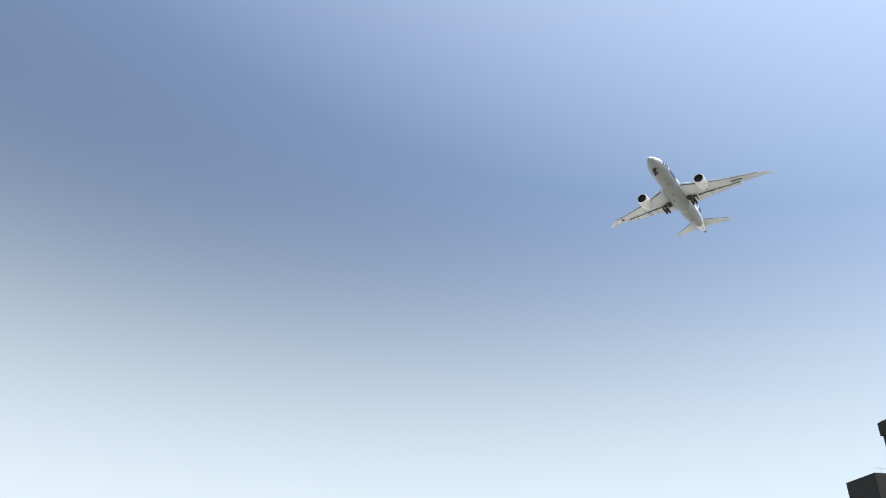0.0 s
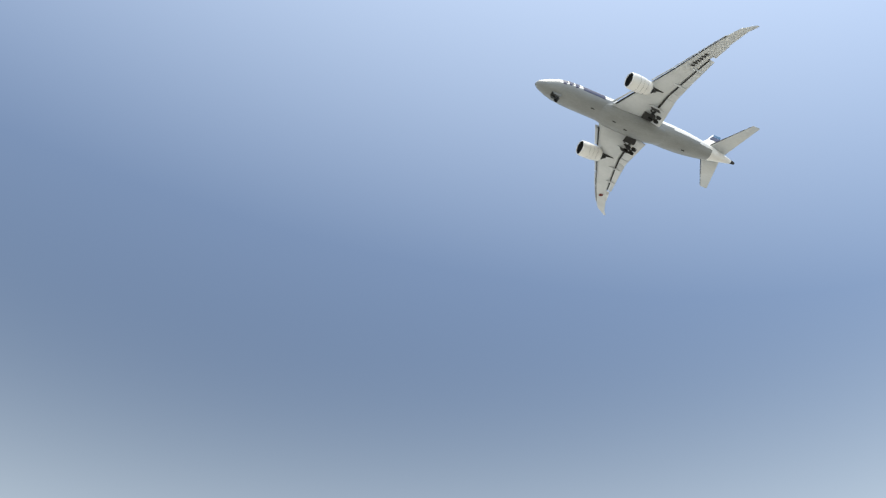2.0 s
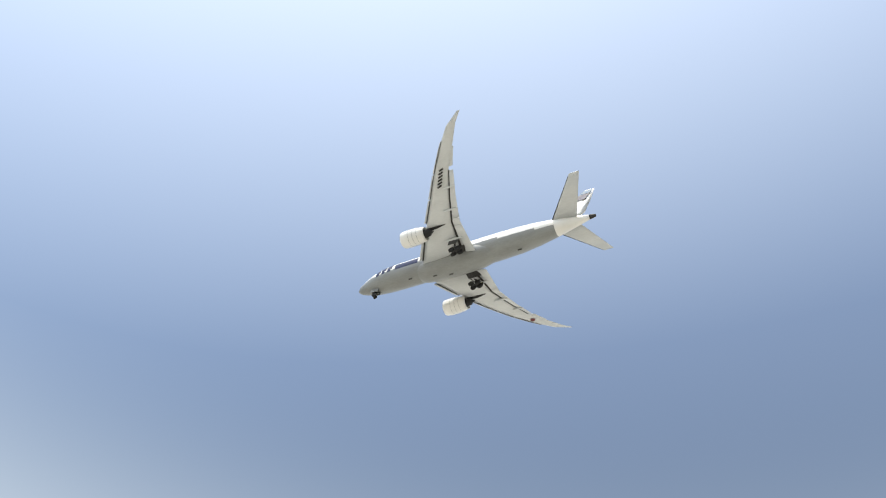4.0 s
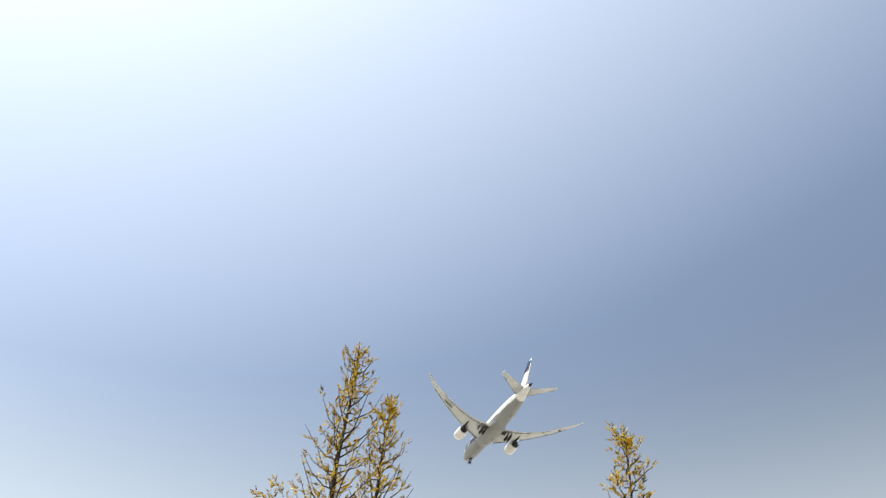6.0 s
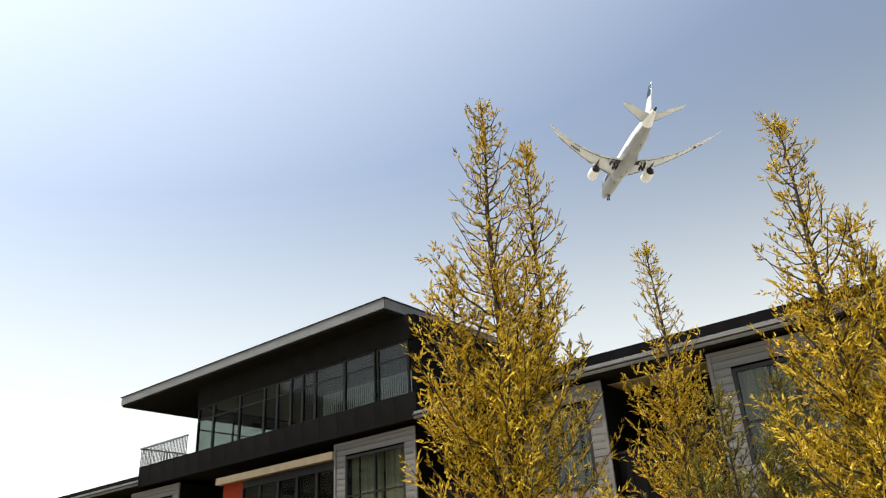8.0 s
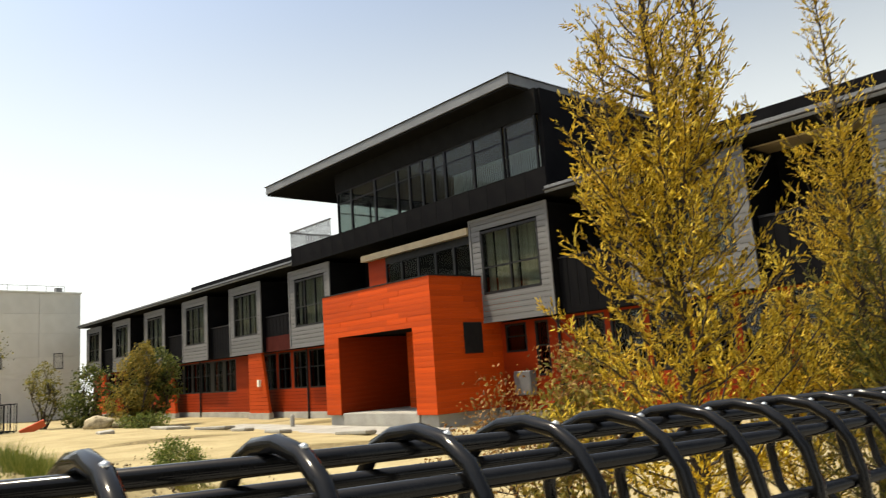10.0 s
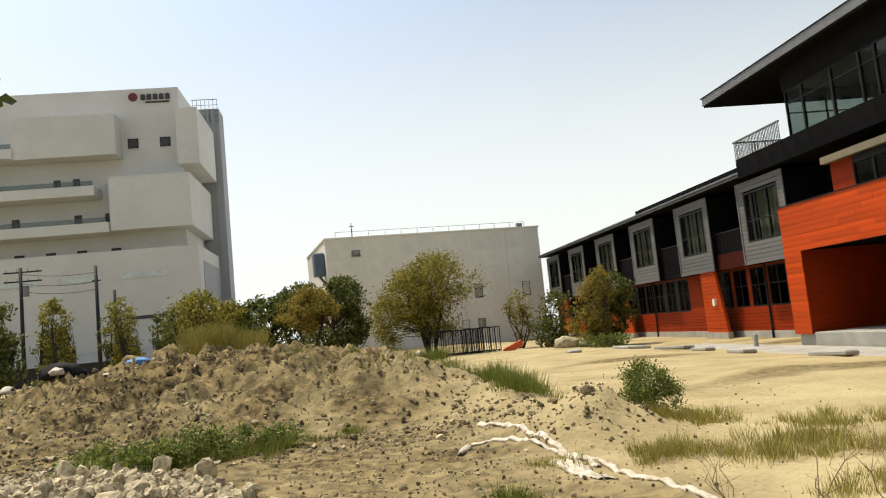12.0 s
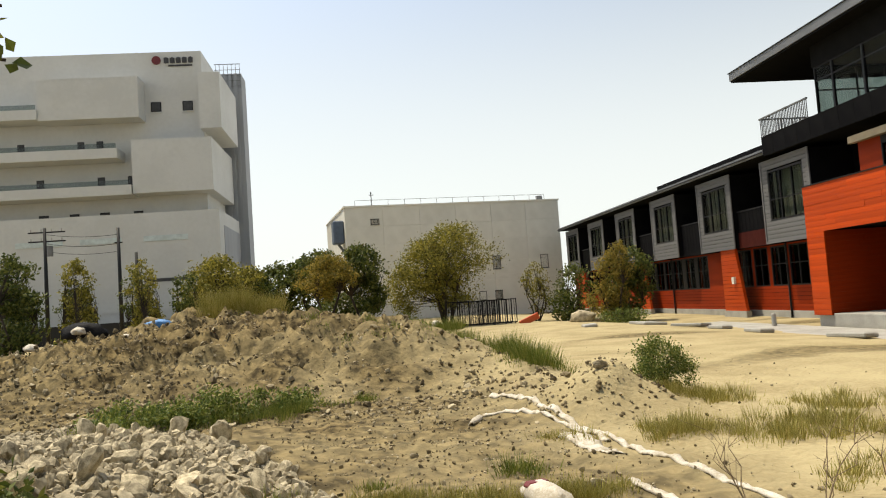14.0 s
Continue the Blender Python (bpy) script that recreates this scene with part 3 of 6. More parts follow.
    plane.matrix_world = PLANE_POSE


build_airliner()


# ---- wire fence with rolled top ----
def build_fence():
    fence = thing("wire_fence", "black coated wire mesh fence with rolled top edge", "fence")
    top, r, yt = 1.520, 0.0042, -0.05
    pitch = 0.074
    # the wire's way round the roll: towards the road, and down from the crest
    roll = [(0.0, 0.62), (0.0, 0.2), (0.012, 0.15), (0.04, 0.11), (0.053, 0.078), (0.052, 0.052), (0.046, 0.03), (0.035, 0.014), (0.02, 0.004), (0.0, 0.0), (-0.02, 0.002), (-0.035, 0.008), (-0.047, 0.022), (-0.053, 0.045), (-0.048, 0.075), (-0.03, 0.105), (-0.006, 0.135)]
    loop = [(0, yt - o, top - d) for o, d in roll]
    me = mesh_of("vertical_wire", tube(loop, r, 10), M_FENCE, True)
    for k in range(-24, 70):
        share("vertical_wire", me, fence, (0.012 + k * pitch, 0, 0))
    rails = [(yt + 0.012, top - 0.0092), (yt - 0.03, top - 0.0215), (yt - 0.0435, top - 0.06), (yt + 0.039, top - 0.024), (yt - 0.008, top - 0.17), (yt - 0.008, top - 0.32), (yt - 0.008, top - 0.47)]
    for y, z in rails:
        part("horizontal_wire", tube([(-1.75, y, z), (5.1, y, z)], r * 1.05, 10), M_FENCE, fence, "", True)
    bm = bmesh.new()
    bmesh.ops.create_icosphere(bm, subdivisions=1, radius=0.0022)
    me = mesh_of("weld_spot", bm, M_SCREW, True)
    for k in range(-10, 40):
        share("weld_spot", me, fence, (0.012 + k * pitch, yt - 0.021, top - 0.001))
    fence.location = (0.018, 0, 0.015)
    fence.rotation_euler = (0, radians(2.2), 0)
    for x in (-1.7, 0.3 + 2.0, 5.0):
        part("fence_post", tube([(x, 0.02, -0.1), (x, 0.02, top - 0.12)], 0.024, 14), M_FENCE, fence, "black round post", True)
        part("post_cap", tube([(x, 0.02, top - 0.12), (x, 0.02, top - 0.11)], [0.026, 0.015], 14), M_FENCE, fence)


build_fence()


# ---- conifers ----
M_CONIFER = leaf_mat("yellow_conifer_foliage", (0.12, 0.088, 0.007), (0.60, 0.405, 0.02), (0.88, 0.72, 0.10), 0.38)
M_CONIFER_GREEN = leaf_mat("green_conifer_foliage", (0.04, 0.05, 0.01), (0.18, 0.17, 0.022), (0.36, 0.26, 0.035), 0.3)


def needle_mesh(blades, material, parent, name="foliage", label=""):
    """Three-sided slender leaves, each from root to tip with its width."""
    n = len(blades)
    root = np.array([b[0] for b in blades])
    tip = np.array([b[1] for b in blades])
    width = np.array([b[2] for b in blades])[:, None]
    d = tip - root
    d /= np.linalg.norm(d, axis=1)[:, None]
    side = np.cross(d, np.random.normal(size=(n, 3)))
    side /= np.linalg.norm(side, axis=1)[:, None]
    other = np.cross(d, side)
    mid = root + (tip - root) * 0.3
    v = np.empty((n, 4, 3))
    v[:, 0] = mid + side * width
    v[:, 1] = mid - side * width * 0.5 + other * width * 0.87
    v[:, 2] = mid - side * width * 0.5 - other * width * 0.87
    v[:, 3] = tip
    base = np.arange(n)[:, None] * 4
    f = np.concatenate([base + np.array(t) for t in ((0, 2, 1), (3, 0, 1), (3, 1, 2), (3, 2, 0))])
    return raw(name, v.reshape(-1, 3), f, material, parent, label)


def conifer(base, height, width, seed, material, leaders=((0, 0, 1.0),), sparse=1.0, low=0.35, lean=(0, 0)):
    rnd = random.Random(seed)
    tree = thing("conifer_tree", "young conifer with feathery yellow-brown foliage on bare ground" if material is M_CONIFER else "young conifer with green and rusty foliage on bare ground", "tree", base, "conifer row")
    limbs = bmesh.new()
    blades = []
    trunk = bmesh.new()
    for li, (lx, ly, lh) in enumerate(leaders):
        top = height * lh
        start = 0 if li == 0 else top * 0.45

        def axis_at(z):
            f = max(0.0, (z - start) / (top - start)) if top > start else 0
            k = min(1.0, 2 * f)
            return Vector((lean[0] * z / height + lx * k + 0.02 * math.sin(z * 3 + seed), lean[1] * z / height + ly * k + 0.02 * math.cos(z * 2.3 + seed), z))
        zs = [start + (top - start) * k / 10 for k in range(11)]
        tube([axis_at(z) for z in zs], [max(0.007, 0.012 * height * max(0.0, 1 - z / top) ** 0.8) * (1 if li == 0 else 0.7) for z in zs], 8, trunk)
        z = max(low, start + 0.15)
        ang = rnd.random() * 6
        while z < top - 0.05:
            f = z / top
            reach = width * (0.08 + 0.92 * (1 - f) ** 0.8) * (0.55 + 0.6 * rnd.random()) * (0.75 if li else 1)
            reach = max(reach, 0.1)
            ang += 2.4 + rnd.uniform(-0.5, 0.5)
            p0 = axis_at(z)
            out = Vector((math.cos(ang), math.sin(ang), 0))
            pts = [p0]
            steps = max(3, int(reach / 0.09))
            rise = rnd.uniform(0.25, 0.75) + 0.5 * f
            for k in range(1, steps + 1):
                u = k / steps
                pts.append(p0 + out * reach * u + Vector((0, 0, reach * (rise * u * u + 0.12 * u) - 0.03 * u)) + Vector((rnd.gauss(0, 0.012), rnd.gauss(0, 0.012), rnd.gauss(0, 0.01))))
            tube(pts, [0.009 * (1 - 0.75 * k / steps) * (0.6 + reach) for k in range(steps + 1)], 4, limbs, False)
            for k in range(1, steps + 1):
                u = k / steps
                if u < 0.18 and f < 0.6:
                    continue
                d = (pts[k] - pts[k - 1]).normalized()
                for _ in range((2 if rnd.random() > sparse else 4) if f < 0.68 else (1 if rnd.random() < 0.6 else 2)):
                    spread = Vector((rnd.gauss(0, 1), rnd.gauss(0, 1), rnd.gauss(0.35, 0.6)))
                    twig = (d * 0.7 + spread.normalized() * 1.0 + Vector((0, 0, 0.22))).normalized()
                    length = rnd.uniform(0.09, 0.27) * (1 - 0.35 * u) * (1.0 if f < 0.7 else 0.62)
                    q0 = pts[k] + (pts[k - 1] - pts[k]) * rnd.random()
                    nn = 3 + int(length / 0.019)
                    tip_bunch = rnd.random() < 0.3
                    for m in range(nn):
                        w = (m + 1) / nn
                        q = q0 + twig * length * w + Vector((0, 0, 0.1 * length * w * w))
                        nd = (twig * (1.0 if w < 0.95 else 2.0) + Vector((rnd.gauss(0, 0.45), rnd.gauss(0, 0.45), rnd.gauss(0.1, 0.4)))).normalized()
                        ln = rnd.uniform(0.028, 0.06) * (1.25 if tip_bunch and w > 0.7 else 1)
                        blades.append((q - twig * 0.01, q + nd * ln, rnd.uniform(0.005, 0.0085) * (1.4 if tip_bunch and w > 0.7 else 1)))
            z += rnd.uniform(0.018, 0.04) * (1.0 + 0.6 * (1 - sparse))
        # bunches at the leader's tip
        for _ in range(9):
            q0 = axis_at(top - rnd.random() * 0.16)
            dr = Vector((rnd.gauss(0, 0.5), rnd.gauss(0, 0.5), 1)).normalized()
            for m in range(14):
                q = q0 + dr * rnd.uniform(0.0, 0.12)
                nd = (dr + Vector((rnd.gauss(0, 0.5), rnd.gauss(0, 0.5), rnd.gauss(0, 0.4)))).normalized()
                blades.append((q, q + nd * rnd.uniform(0.03, 0.06), 0.006))
    part("trunk", trunk, M_BARK, tree, "thin brown trunk", True)
    part("branchwork", limbs, M_BARK, tree)
    crown = needle_mesh(blades, material, tree, "crown", "feathery needle foliage")
    return tree


conifer((5.02, 2.79, 0), 5.82, 1.12, 3, M_CONIFER, ((0.0, 0.02, 1.0), (0.18, -0.32, 0.91), (-0.2, 0.35, 0.72)), 0.85)
conifer((5.95, 0.62, 0), 5.02, 0.92, 5, M_CONIFER, ((0.05, -0.13, 1.0), (0.1, -0.42, 0.8)), 0.85)
conifer((7.94, 2.64, 0), 5.2, 0.9, 7, M_CONIFER, ((0.02, -0.06, 1.0),), 0.8)
conifer((6.1, 0.12, 0), 3.65, 0.6, 11, M_CONIFER, ((0, 0, 1.0),), 0.9)
conifer((6.9, 1.75, 0), 3.1, 0.9, 13, M_CONIFER_GREEN, ((0, 0, 1.0), (0.2, -0.3, 0.85)), 0.9)
conifer((6.4, 0.2, 0), 2.6, 0.9, 17, M_CONIFER_GREEN, ((0, 0, 1.0), (0.2, 0.4, 0.9)), 0.9)
conifer((7.6, 1.4, 0), 3.3, 0.9, 19, M_CONIFER_GREEN, ((0, 0, 1.0),), 0.9)
conifer((5.9, 1.7, 0), 2.3, 0.85, 23, M_CONIFER_GREEN, ((0, 0, 1.0), (0.2, -0.3, 0.85)), 0.9, 0.2)
conifer((7.2, 0.7, 0), 2.8, 0.95, 29, M_CONIFER_GREEN, ((0, 0, 1.0), (-0.2, 0.3, 0.9)), 0.9, 0.2)
conifer((8.8, 1.5, 0), 3.7, 1.1, 31, M_CONIFER_GREEN, ((0, 0, 1.0), (0.2, 0.4, 0.85)), 0.9, 0.3)
conifer((9.4, 3.2, 0), 3.4, 1.1, 37, M_CONIFER_GREEN, ((0, 0, 1.0), (-0.3, -0.3, 0.85)), 0.9, 0.3)
conifer((6.5, 2.7, 0), 2.0, 0.8, 41, M_CONIFER, ((0, 0, 1.0), (0.2, 0.2, 0.9)), 0.9, 0.2)


# ---- school building ----
UNIT = mesh_of("board", box(-0.5, 0.5, -0.5, 0.5, -0.5, 0.5), M_ORANGE)
UNIT_SHADED = mesh_of("board", box(-0.5, 0.5, -0.5, 0.5, -0.5, 0.5), M_ORANGE_SHADED)
UNIT_GREY = mesh_of("board", box(-0.5, 0.5, -0.5, 0.5, -0.5, 0.5), M_GREY_BOARD)
UNIT_DARK = mesh_of("board", box(-0.5, 0.5, -0.5, 0.5, -0.5, 0.5), M_CHARCOAL)


def board(me, parent, x0, x1, y0, y1, z0, z1, name="board"):
    ob = share(name, me, parent, ((x0 + x1) / 2, (y0 + y1) / 2, (z0 + z1) / 2))
    ob.scale = (x1 - x0, y1 - y0, z1 - z0)
    return ob


def frame_bm(x0, x1, y0, y1, z0, z1, w):
    bm = box(x0, x1, y0, y0 + w, z0, z1)
    box(x0, x1, y1 - w, y1, z0, z1, 0, bm)
    box(x0, x1, y0 + w, y1 - w, z0, z0 + w, 0, bm)
    return box(x0, x1, y0 + w, y1 - w, z1 - w, z1, 0, bm)


def window(parent, x, y0, y1, z0, z1, cols, rows_z=(), frame=0.06, deep=0.08, curtain=False, room=0.5, seed=0):
    """A dark framed window in a wall that faces -x: frame, mullions, panes, and what stands behind the glass."""
    rnd = random.Random(seed)
    win = part("window", frame_bm(x - 0.02, x + deep, y0, y1, z0, z1, frame), M_BLACK_METAL, parent, "black framed window")
    step = (y1 - y0) / cols
    for k in range(1, cols):
        part("mullion", box(x - 0.01, x + deep - 0.01, y0 + k * step - 0.03, y0 + k * step + 0.03, z0 + frame, z1 - frame), M_BLACK_METAL, win)
    zs = [z0 + frame] + [z0 + (z1 - z0) * r for r in rows_z] + [z1 - frame]
    for z in zs[1:-1]:
        part("transom", box(x - 0.005, x + deep - 0.015, y0 + frame, y1 - frame, z - 0.025, z + 0.025), M_BLACK_METAL, win)
    for k in range(cols):
        a = y0 + k * step + (frame if k == 0 else 0.03)
        b = y0 + (k + 1) * step - (frame if k == cols - 1 else 0.03)
        for za, zb in zip(zs, zs[1:]):
            pane = part("pane", box(x + 0.03, x + 0.036, a, b, za + (0.025 if za != zs[0] else 0), zb - (0.025 if zb != zs[-1] else 0)), M_GLASS, win)
            pane.visible_shadow = False
    if curtain:
        bm = bmesh.new()
        n = int((y1 - y0) / 0.035)
        prev = None
        for k in range(n + 1):
            y = y0 + 0.05 + (y1 - y0 - 0.1) * k / n
            if rnd.random() < 0.05:
                prev = None
                continue
            xx = x + 0.22 + 0.03 * math.sin(k * 1.9 + seed) + rnd.uniform(-0.01, 0.01)
            v = (bm.verts.new((xx, y, z0 + 0.05)), bm.verts.new((xx, y, z1 - 0.05)))
            if prev:
                bm.faces.new((prev[0], v[0], v[1], prev[1]))
            prev = v
        part("curtain", bm, M_CURTAIN, win, "pale hanging curtain", True)
    return win


def bay_window(parent, y1, near, seed):
    """A box bay on the upper floor, clad with grey boards; y1 is its far side."""
    y0, x0, x1, z0, z1 = y1 - 3.68, 18.05, 20.0, 3.02, 6.66
    bm = box(x0 + 0.03, x1, y0 + 0.02, y0 + 0.14, z0 + 0.02, z1 - 0.02)
    box(x0 + 0.03, x1, y1 - 0.14, y1 - 0.02, z0 + 0.02, z1 - 0.02, 0, bm)
    box(x0 + 0.03, x1, y0 + 0.14, y1 - 0.14, z0 + 0.02, z0 + 0.2, 0, bm)
    box(x0 + 0.03, x1, y0 + 0.14, y1 - 0.14, z1 - 0.2, z1 - 0.02, 0, bm)
    bay = part("bay", bm, M_CHARCOAL, parent, "box bay clad with grey boards")
    wy0, wy1, wz0, wz1 = y0 + 0.47, y1 - 0.5, 3.97, 6.2
    course = 0.19
    z = z0
    while z < z1 - 0.02:
        zt = min(z + course, z1)
        a, b = z + 0.006, zt - 0.006
        if zt <= wz0 + 0.02 or z >= wz1 - 0.02:
            board(UNIT_GREY, bay, x0 + random.uniform(-0.006, 0.004), x0 + 0.03, y0, y1, a, b)
        else:
            board(UNIT_GREY, bay, x0 + random.uniform(-0.006, 0.004), x0 + 0.03, y0, wy0, a, b)
            board(UNIT_GREY, bay, x0 + random.uniform(-0.006, 0.004), x0 + 0.03, wy1, y1, a, b)
        z = zt
    part("trim", frame_bm(x0 - 0.035, x0 + 0.02, y0 - 0.02, y1 + 0.02, z0 - 0.02, z1 + 0.02, 0.09), M_GREY_BOARD, bay, "pale grey edge trim")
    window(bay, x0 + 0.03, wy0, wy1, wz0, wz1, 2 if near else 3, (0.42,), 0.09, 0.1, True, seed=seed)
    return bay


def build_school():
    school = thing("school_building", "long dark two-storey building with orange portal and grey box bays", "building")
    # ground floor wall with its windows
    near_row = [(30.17, 31.64), (31.87, 33.15), (33.42, 34.70), (34.90, 36.27)]
    mid_row = [(39.61, 40.96), (41.26, 42.54), (42.94, 44.30), (44.50, 45.60), (45.80, 46.93), (47.23, 48.77)]
    far_row = [(53.0 + 1.5 * k, 54.3 + 1.5 * k) for k in range(6)]
    south_row = [(-6 + 1.76 * k, -4.5 + 1.76 * k) for k in range(5)] + [(7.0 + 1.4 * k, 8.2 + 1.4 * k) for k in range(6)] + [(16.3, 16.9), (17.3, 18.3)]
    cuts = sorted(near_row + mid_row + far_row + south_row)
    xw, sill, base = 18.85, 1.1, -0.02
    bm_north, south = bmesh.new(), bmesh.new()
    y = -14.0
    for a, b in cuts + [(66.0, 66.0)]:
        bm = bm_north if a > 20 else south
        if y < 18.5 and a > 25.1:
            box(xw, xw + 0.25, y, 19.45, base, 3.0, 0, south)
            box(xw, xw + 0.25, 24.2, a, base, 3.0, 0, bm)
        else:
            box(xw, xw + 0.25, y, a, base, 3.0, 0, bm)
        if b > a:
            low = 1.95 if 17 < a < 18.4 else sill
            box(xw, xw + 0.25, a, b, base, low, 0, bm)
            box(xw, xw + 0.25, a, b, 2.93, 3.0, 0, bm)
        y = b
    part("wall", south, M_ORANGE_SHADED, school, "orange boarded ground floor wall")
    wall = part("wall", bm_north, M_ORANGE_SHADED, school, "orange boarded ground floor wall")
    for a, b in cuts:
        window(wall, xw + 0.015, a, b, 1.95 if 17 < a < 18.4 else sill, 2.93, 2 if b - a > 1 else 1, (0.55,), 0.07, 0.08)
    # black panels between the paired windows of the middle row
    for (a0, a1), (b0, b1) in zip(mid_row, mid_row[1:]):
        part("dark_panel", box(xw - 0.012, xw - 0.002, a1, b0, sill, 2.93), M_BLACK_METAL, wall)
    for z in np.arange(0.13, 1.05, 0.165):
        part("board_joint", box(xw - 0.004, xw + 0.002, -14, 18.4, z, z + 0.012), M_SOFFIT, wall)
        part("board_joint", box(xw - 0.004, xw + 0.002, 25.2, 66, z, z + 0.012), M_SOFFIT, wall)
    part("plinth", box(xw - 0.03, xw + 0.24, -14, 66, -0.7, base, 0.01), M_CONCRETE, school, "grey concrete plinth")
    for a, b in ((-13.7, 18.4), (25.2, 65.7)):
        part("inner_ceiling", box(xw + 0.26, 20.02, a, b, 2.96, 2.995), M_ROOM_SHADE, school)
        part("inner_floor", box(xw + 0.26, 20.29, a, b, -0.2, 0.25), M_ROOM_SHADE, school)
    for y in (64.0, 52.4, 49.6, 44.4, 37.7, 31.75, 27.6, 15.8, 6.4):
        part("downpipe", tube([(xw - 0.07, y, -0.4), (xw - 0.07, y, 3.0)], 0.05, 8), M_BLACK_METAL, school)
    xw = 20.0
    # upper wall, deeper, and the shell behind
    part("upper_wall", box(xw + 0.02, xw + 0.3, -14, 66, 3.4, 6.9), M_CHARCOAL, school, "charcoal upper wall")
    part("back_wall", box(27.2, 27.5, -14, 66, -1.0, 10.4), M_CHARCOAL, school, "charcoal rear wall")
    for y in (-14.0, 65.7):
        part("end_wall", box(xw + 0.3, 27.2, y, y + 0.3, -0.6, 6.9), M_CHARCOAL, school)
    part("inner_floor", box(xw + 0.3, 27.2, -13.7, 65.7, -0.2, 0.25), M_ROOM_SHADE, school)
    part("inner_floor", box(xw + 0.3, 27.2, -13.7, 65.7, 3.2, 3.4), M_ROOM_SHADE, school)
    part("inner_wall", box(23.0, 23.15, -13.7, 65.7, 0.25, 6.8), M_ROOM_SHADE, school)
    # balconies in the recesses
    bays = [31.93 + 6.61 * k for k in range(6)] + [18.9, 12.25, 5.6, -1.05, -7.7]
    for i, y in enumerate(bays):
        bay_window(school, y, i >= 6, i)
    for y in [31.93 + 6.61 * k for k in range(5)] + [12.25, 5.6, -1.05]:
        a, b = y + 0.02, y + 2.91
        balcony = part("balcony", box(18.3, xw, a, b, 3.0, 3.2), M_CHARCOAL, school, "dark recessed balcony")
        for k in range(8):
            w = (b - a) / 8
            board(UNIT_DARK, balcony, 18.3, 18.34, a + k * w + 0.008, a + (k + 1) * w - 0.008, 3.2, 4.75, "panel")
        if y == bays[0]:
            part("red_panel", box(18.27, 18.298, a, b, 3.0, 3.75), M_DARK_RED, balcony, "dark red lower panel")
        part("rail", box(18.28, 18.36, a, b, 4.75, 4.81), M_BLACK_METAL, balcony)
        part("balcony_door", box(xw - 0.02, xw + 0.01, a + 0.7, b - 0.7, 3.25, 5.5), M_BLACK_METAL, balcony)
    # wing roofs
    for a, b, z in ((31.0, 66.3, 7.1), (-14.4, 14.95, 7.0)):
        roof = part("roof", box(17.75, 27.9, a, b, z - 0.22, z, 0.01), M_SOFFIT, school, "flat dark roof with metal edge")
        n = int((b - a) / 1.8)
        for k in range(n):
            w = (b - a) / n
            part("fascia", box(17.71, 17.75, a + k * w + 0.004, a + (k + 1) * w - 0.004, z - 0.2, z + 0.03, 0.004), M_FASCIA, roof)
        part("gutter", tube([(17.66, a, z - 0.1), (17.66, b, z - 0.1)], 0.035, 8), M_BLACK_METAL, roof)
    part("soffit_strip", box(18.9, 19.9, -14, 14.9, 6.72, 6.76), M_BEIGE, school)
    # middle block: terrace, glazed top floor, big roof
    terrace = part("terrace", box(17.8, 27.2, 14.85, 31.05, 6.85, 7.2, 0.01), M_SOFFIT, school, "dark projecting terrace")
    for k in range(18):
        w = 16.2 / 18
        board(UNIT_DARK, terrace, 17.74, 17.8, 14.85 + k * w + 0.006, 14.85 + (k + 1) * w - 0.006, 6.82, 7.68, "panel")
    for k in range(10):
        board(UNIT_DARK, terrace, 17.8 + 0.9 * k, 17.8 + 0.9 * k + 0.888, 31.05, 31.11, 6.85, 7.68, "panel")
    rail = part("railing", box(17.72, 17.8, 27.5, 31.1, 8.44, 8.5), M_FASCIA, terrace, "grey metal railing with upright bars")
    part("top_rail", box(17.8, 26, 31.03, 31.1, 8.44, 8.5), M_FASCIA, rail)
    bar = mesh_of("bar", box(-0.013, 0.013, -0.013, 0.013, 7.68, 8.44), M_FASCIA)
    for k in range(32):
        share("bar", bar, rail, (17.76, 27.55 + k * 0.112, 0))
    for k in range(60):
        share("bar", bar, rail, (17.86 + k * 0.13, 31.07, 0))
    gx0 = 18.12
    upper = part("upper_floor", box(gx0 - 0.06, gx0 + 0.1, 15.3, 27.45, 9.62, 10.5), M_SOFFIT, school, "dark glazed top floor")
    part("side_wall", box(gx0 + 0.1, 27.2, 15.2, 15.4, 7.2, 10.5), M_CHARCOAL, upper)
    part("band", box(gx0 + 0.1, 25, 27.35, 27.45, 9.62, 10.5), M_SOFFIT, upper)
    part("room_ceiling", box(gx0 + 0.1, 27.2, 15.4, 27.35, 9.7, 9.8), M_CEILING, upper)
    part("room_core", box(22.5, 22.7, 15.4, 24.0, 7.2, 9.7), M_ROOM_SHADE, upper)
    panes = (15.43, 16.86, 18.5, 20.05, 20.74, 21.41, 22.2, 22.99, 24.54, 26.3, 27.4)
    for a, b in zip(panes, panes[1:]):
        window(upper, gx0, a + (0.12 if a == 16.86 else 0.0), b, 7.7, 9.62, 1, (0.72,), 0.05, 0.07)
    slat = mesh_of("blind_slat", box(-0.008, 0.008, -0.028, 0.028, 7.3, 8.62), M_BLIND)
    blind = part("blind", box(gx0 + 0.3, gx0 + 0.34, 15.5, 20.0, 8.62, 8.66), M_BLIND, upper, "pale upright slats behind the glass")
    for k in range(44):
        share("blind_slat", slat, blind, (gx0 + 0.32, 15.52 + k * 0.102, 0))
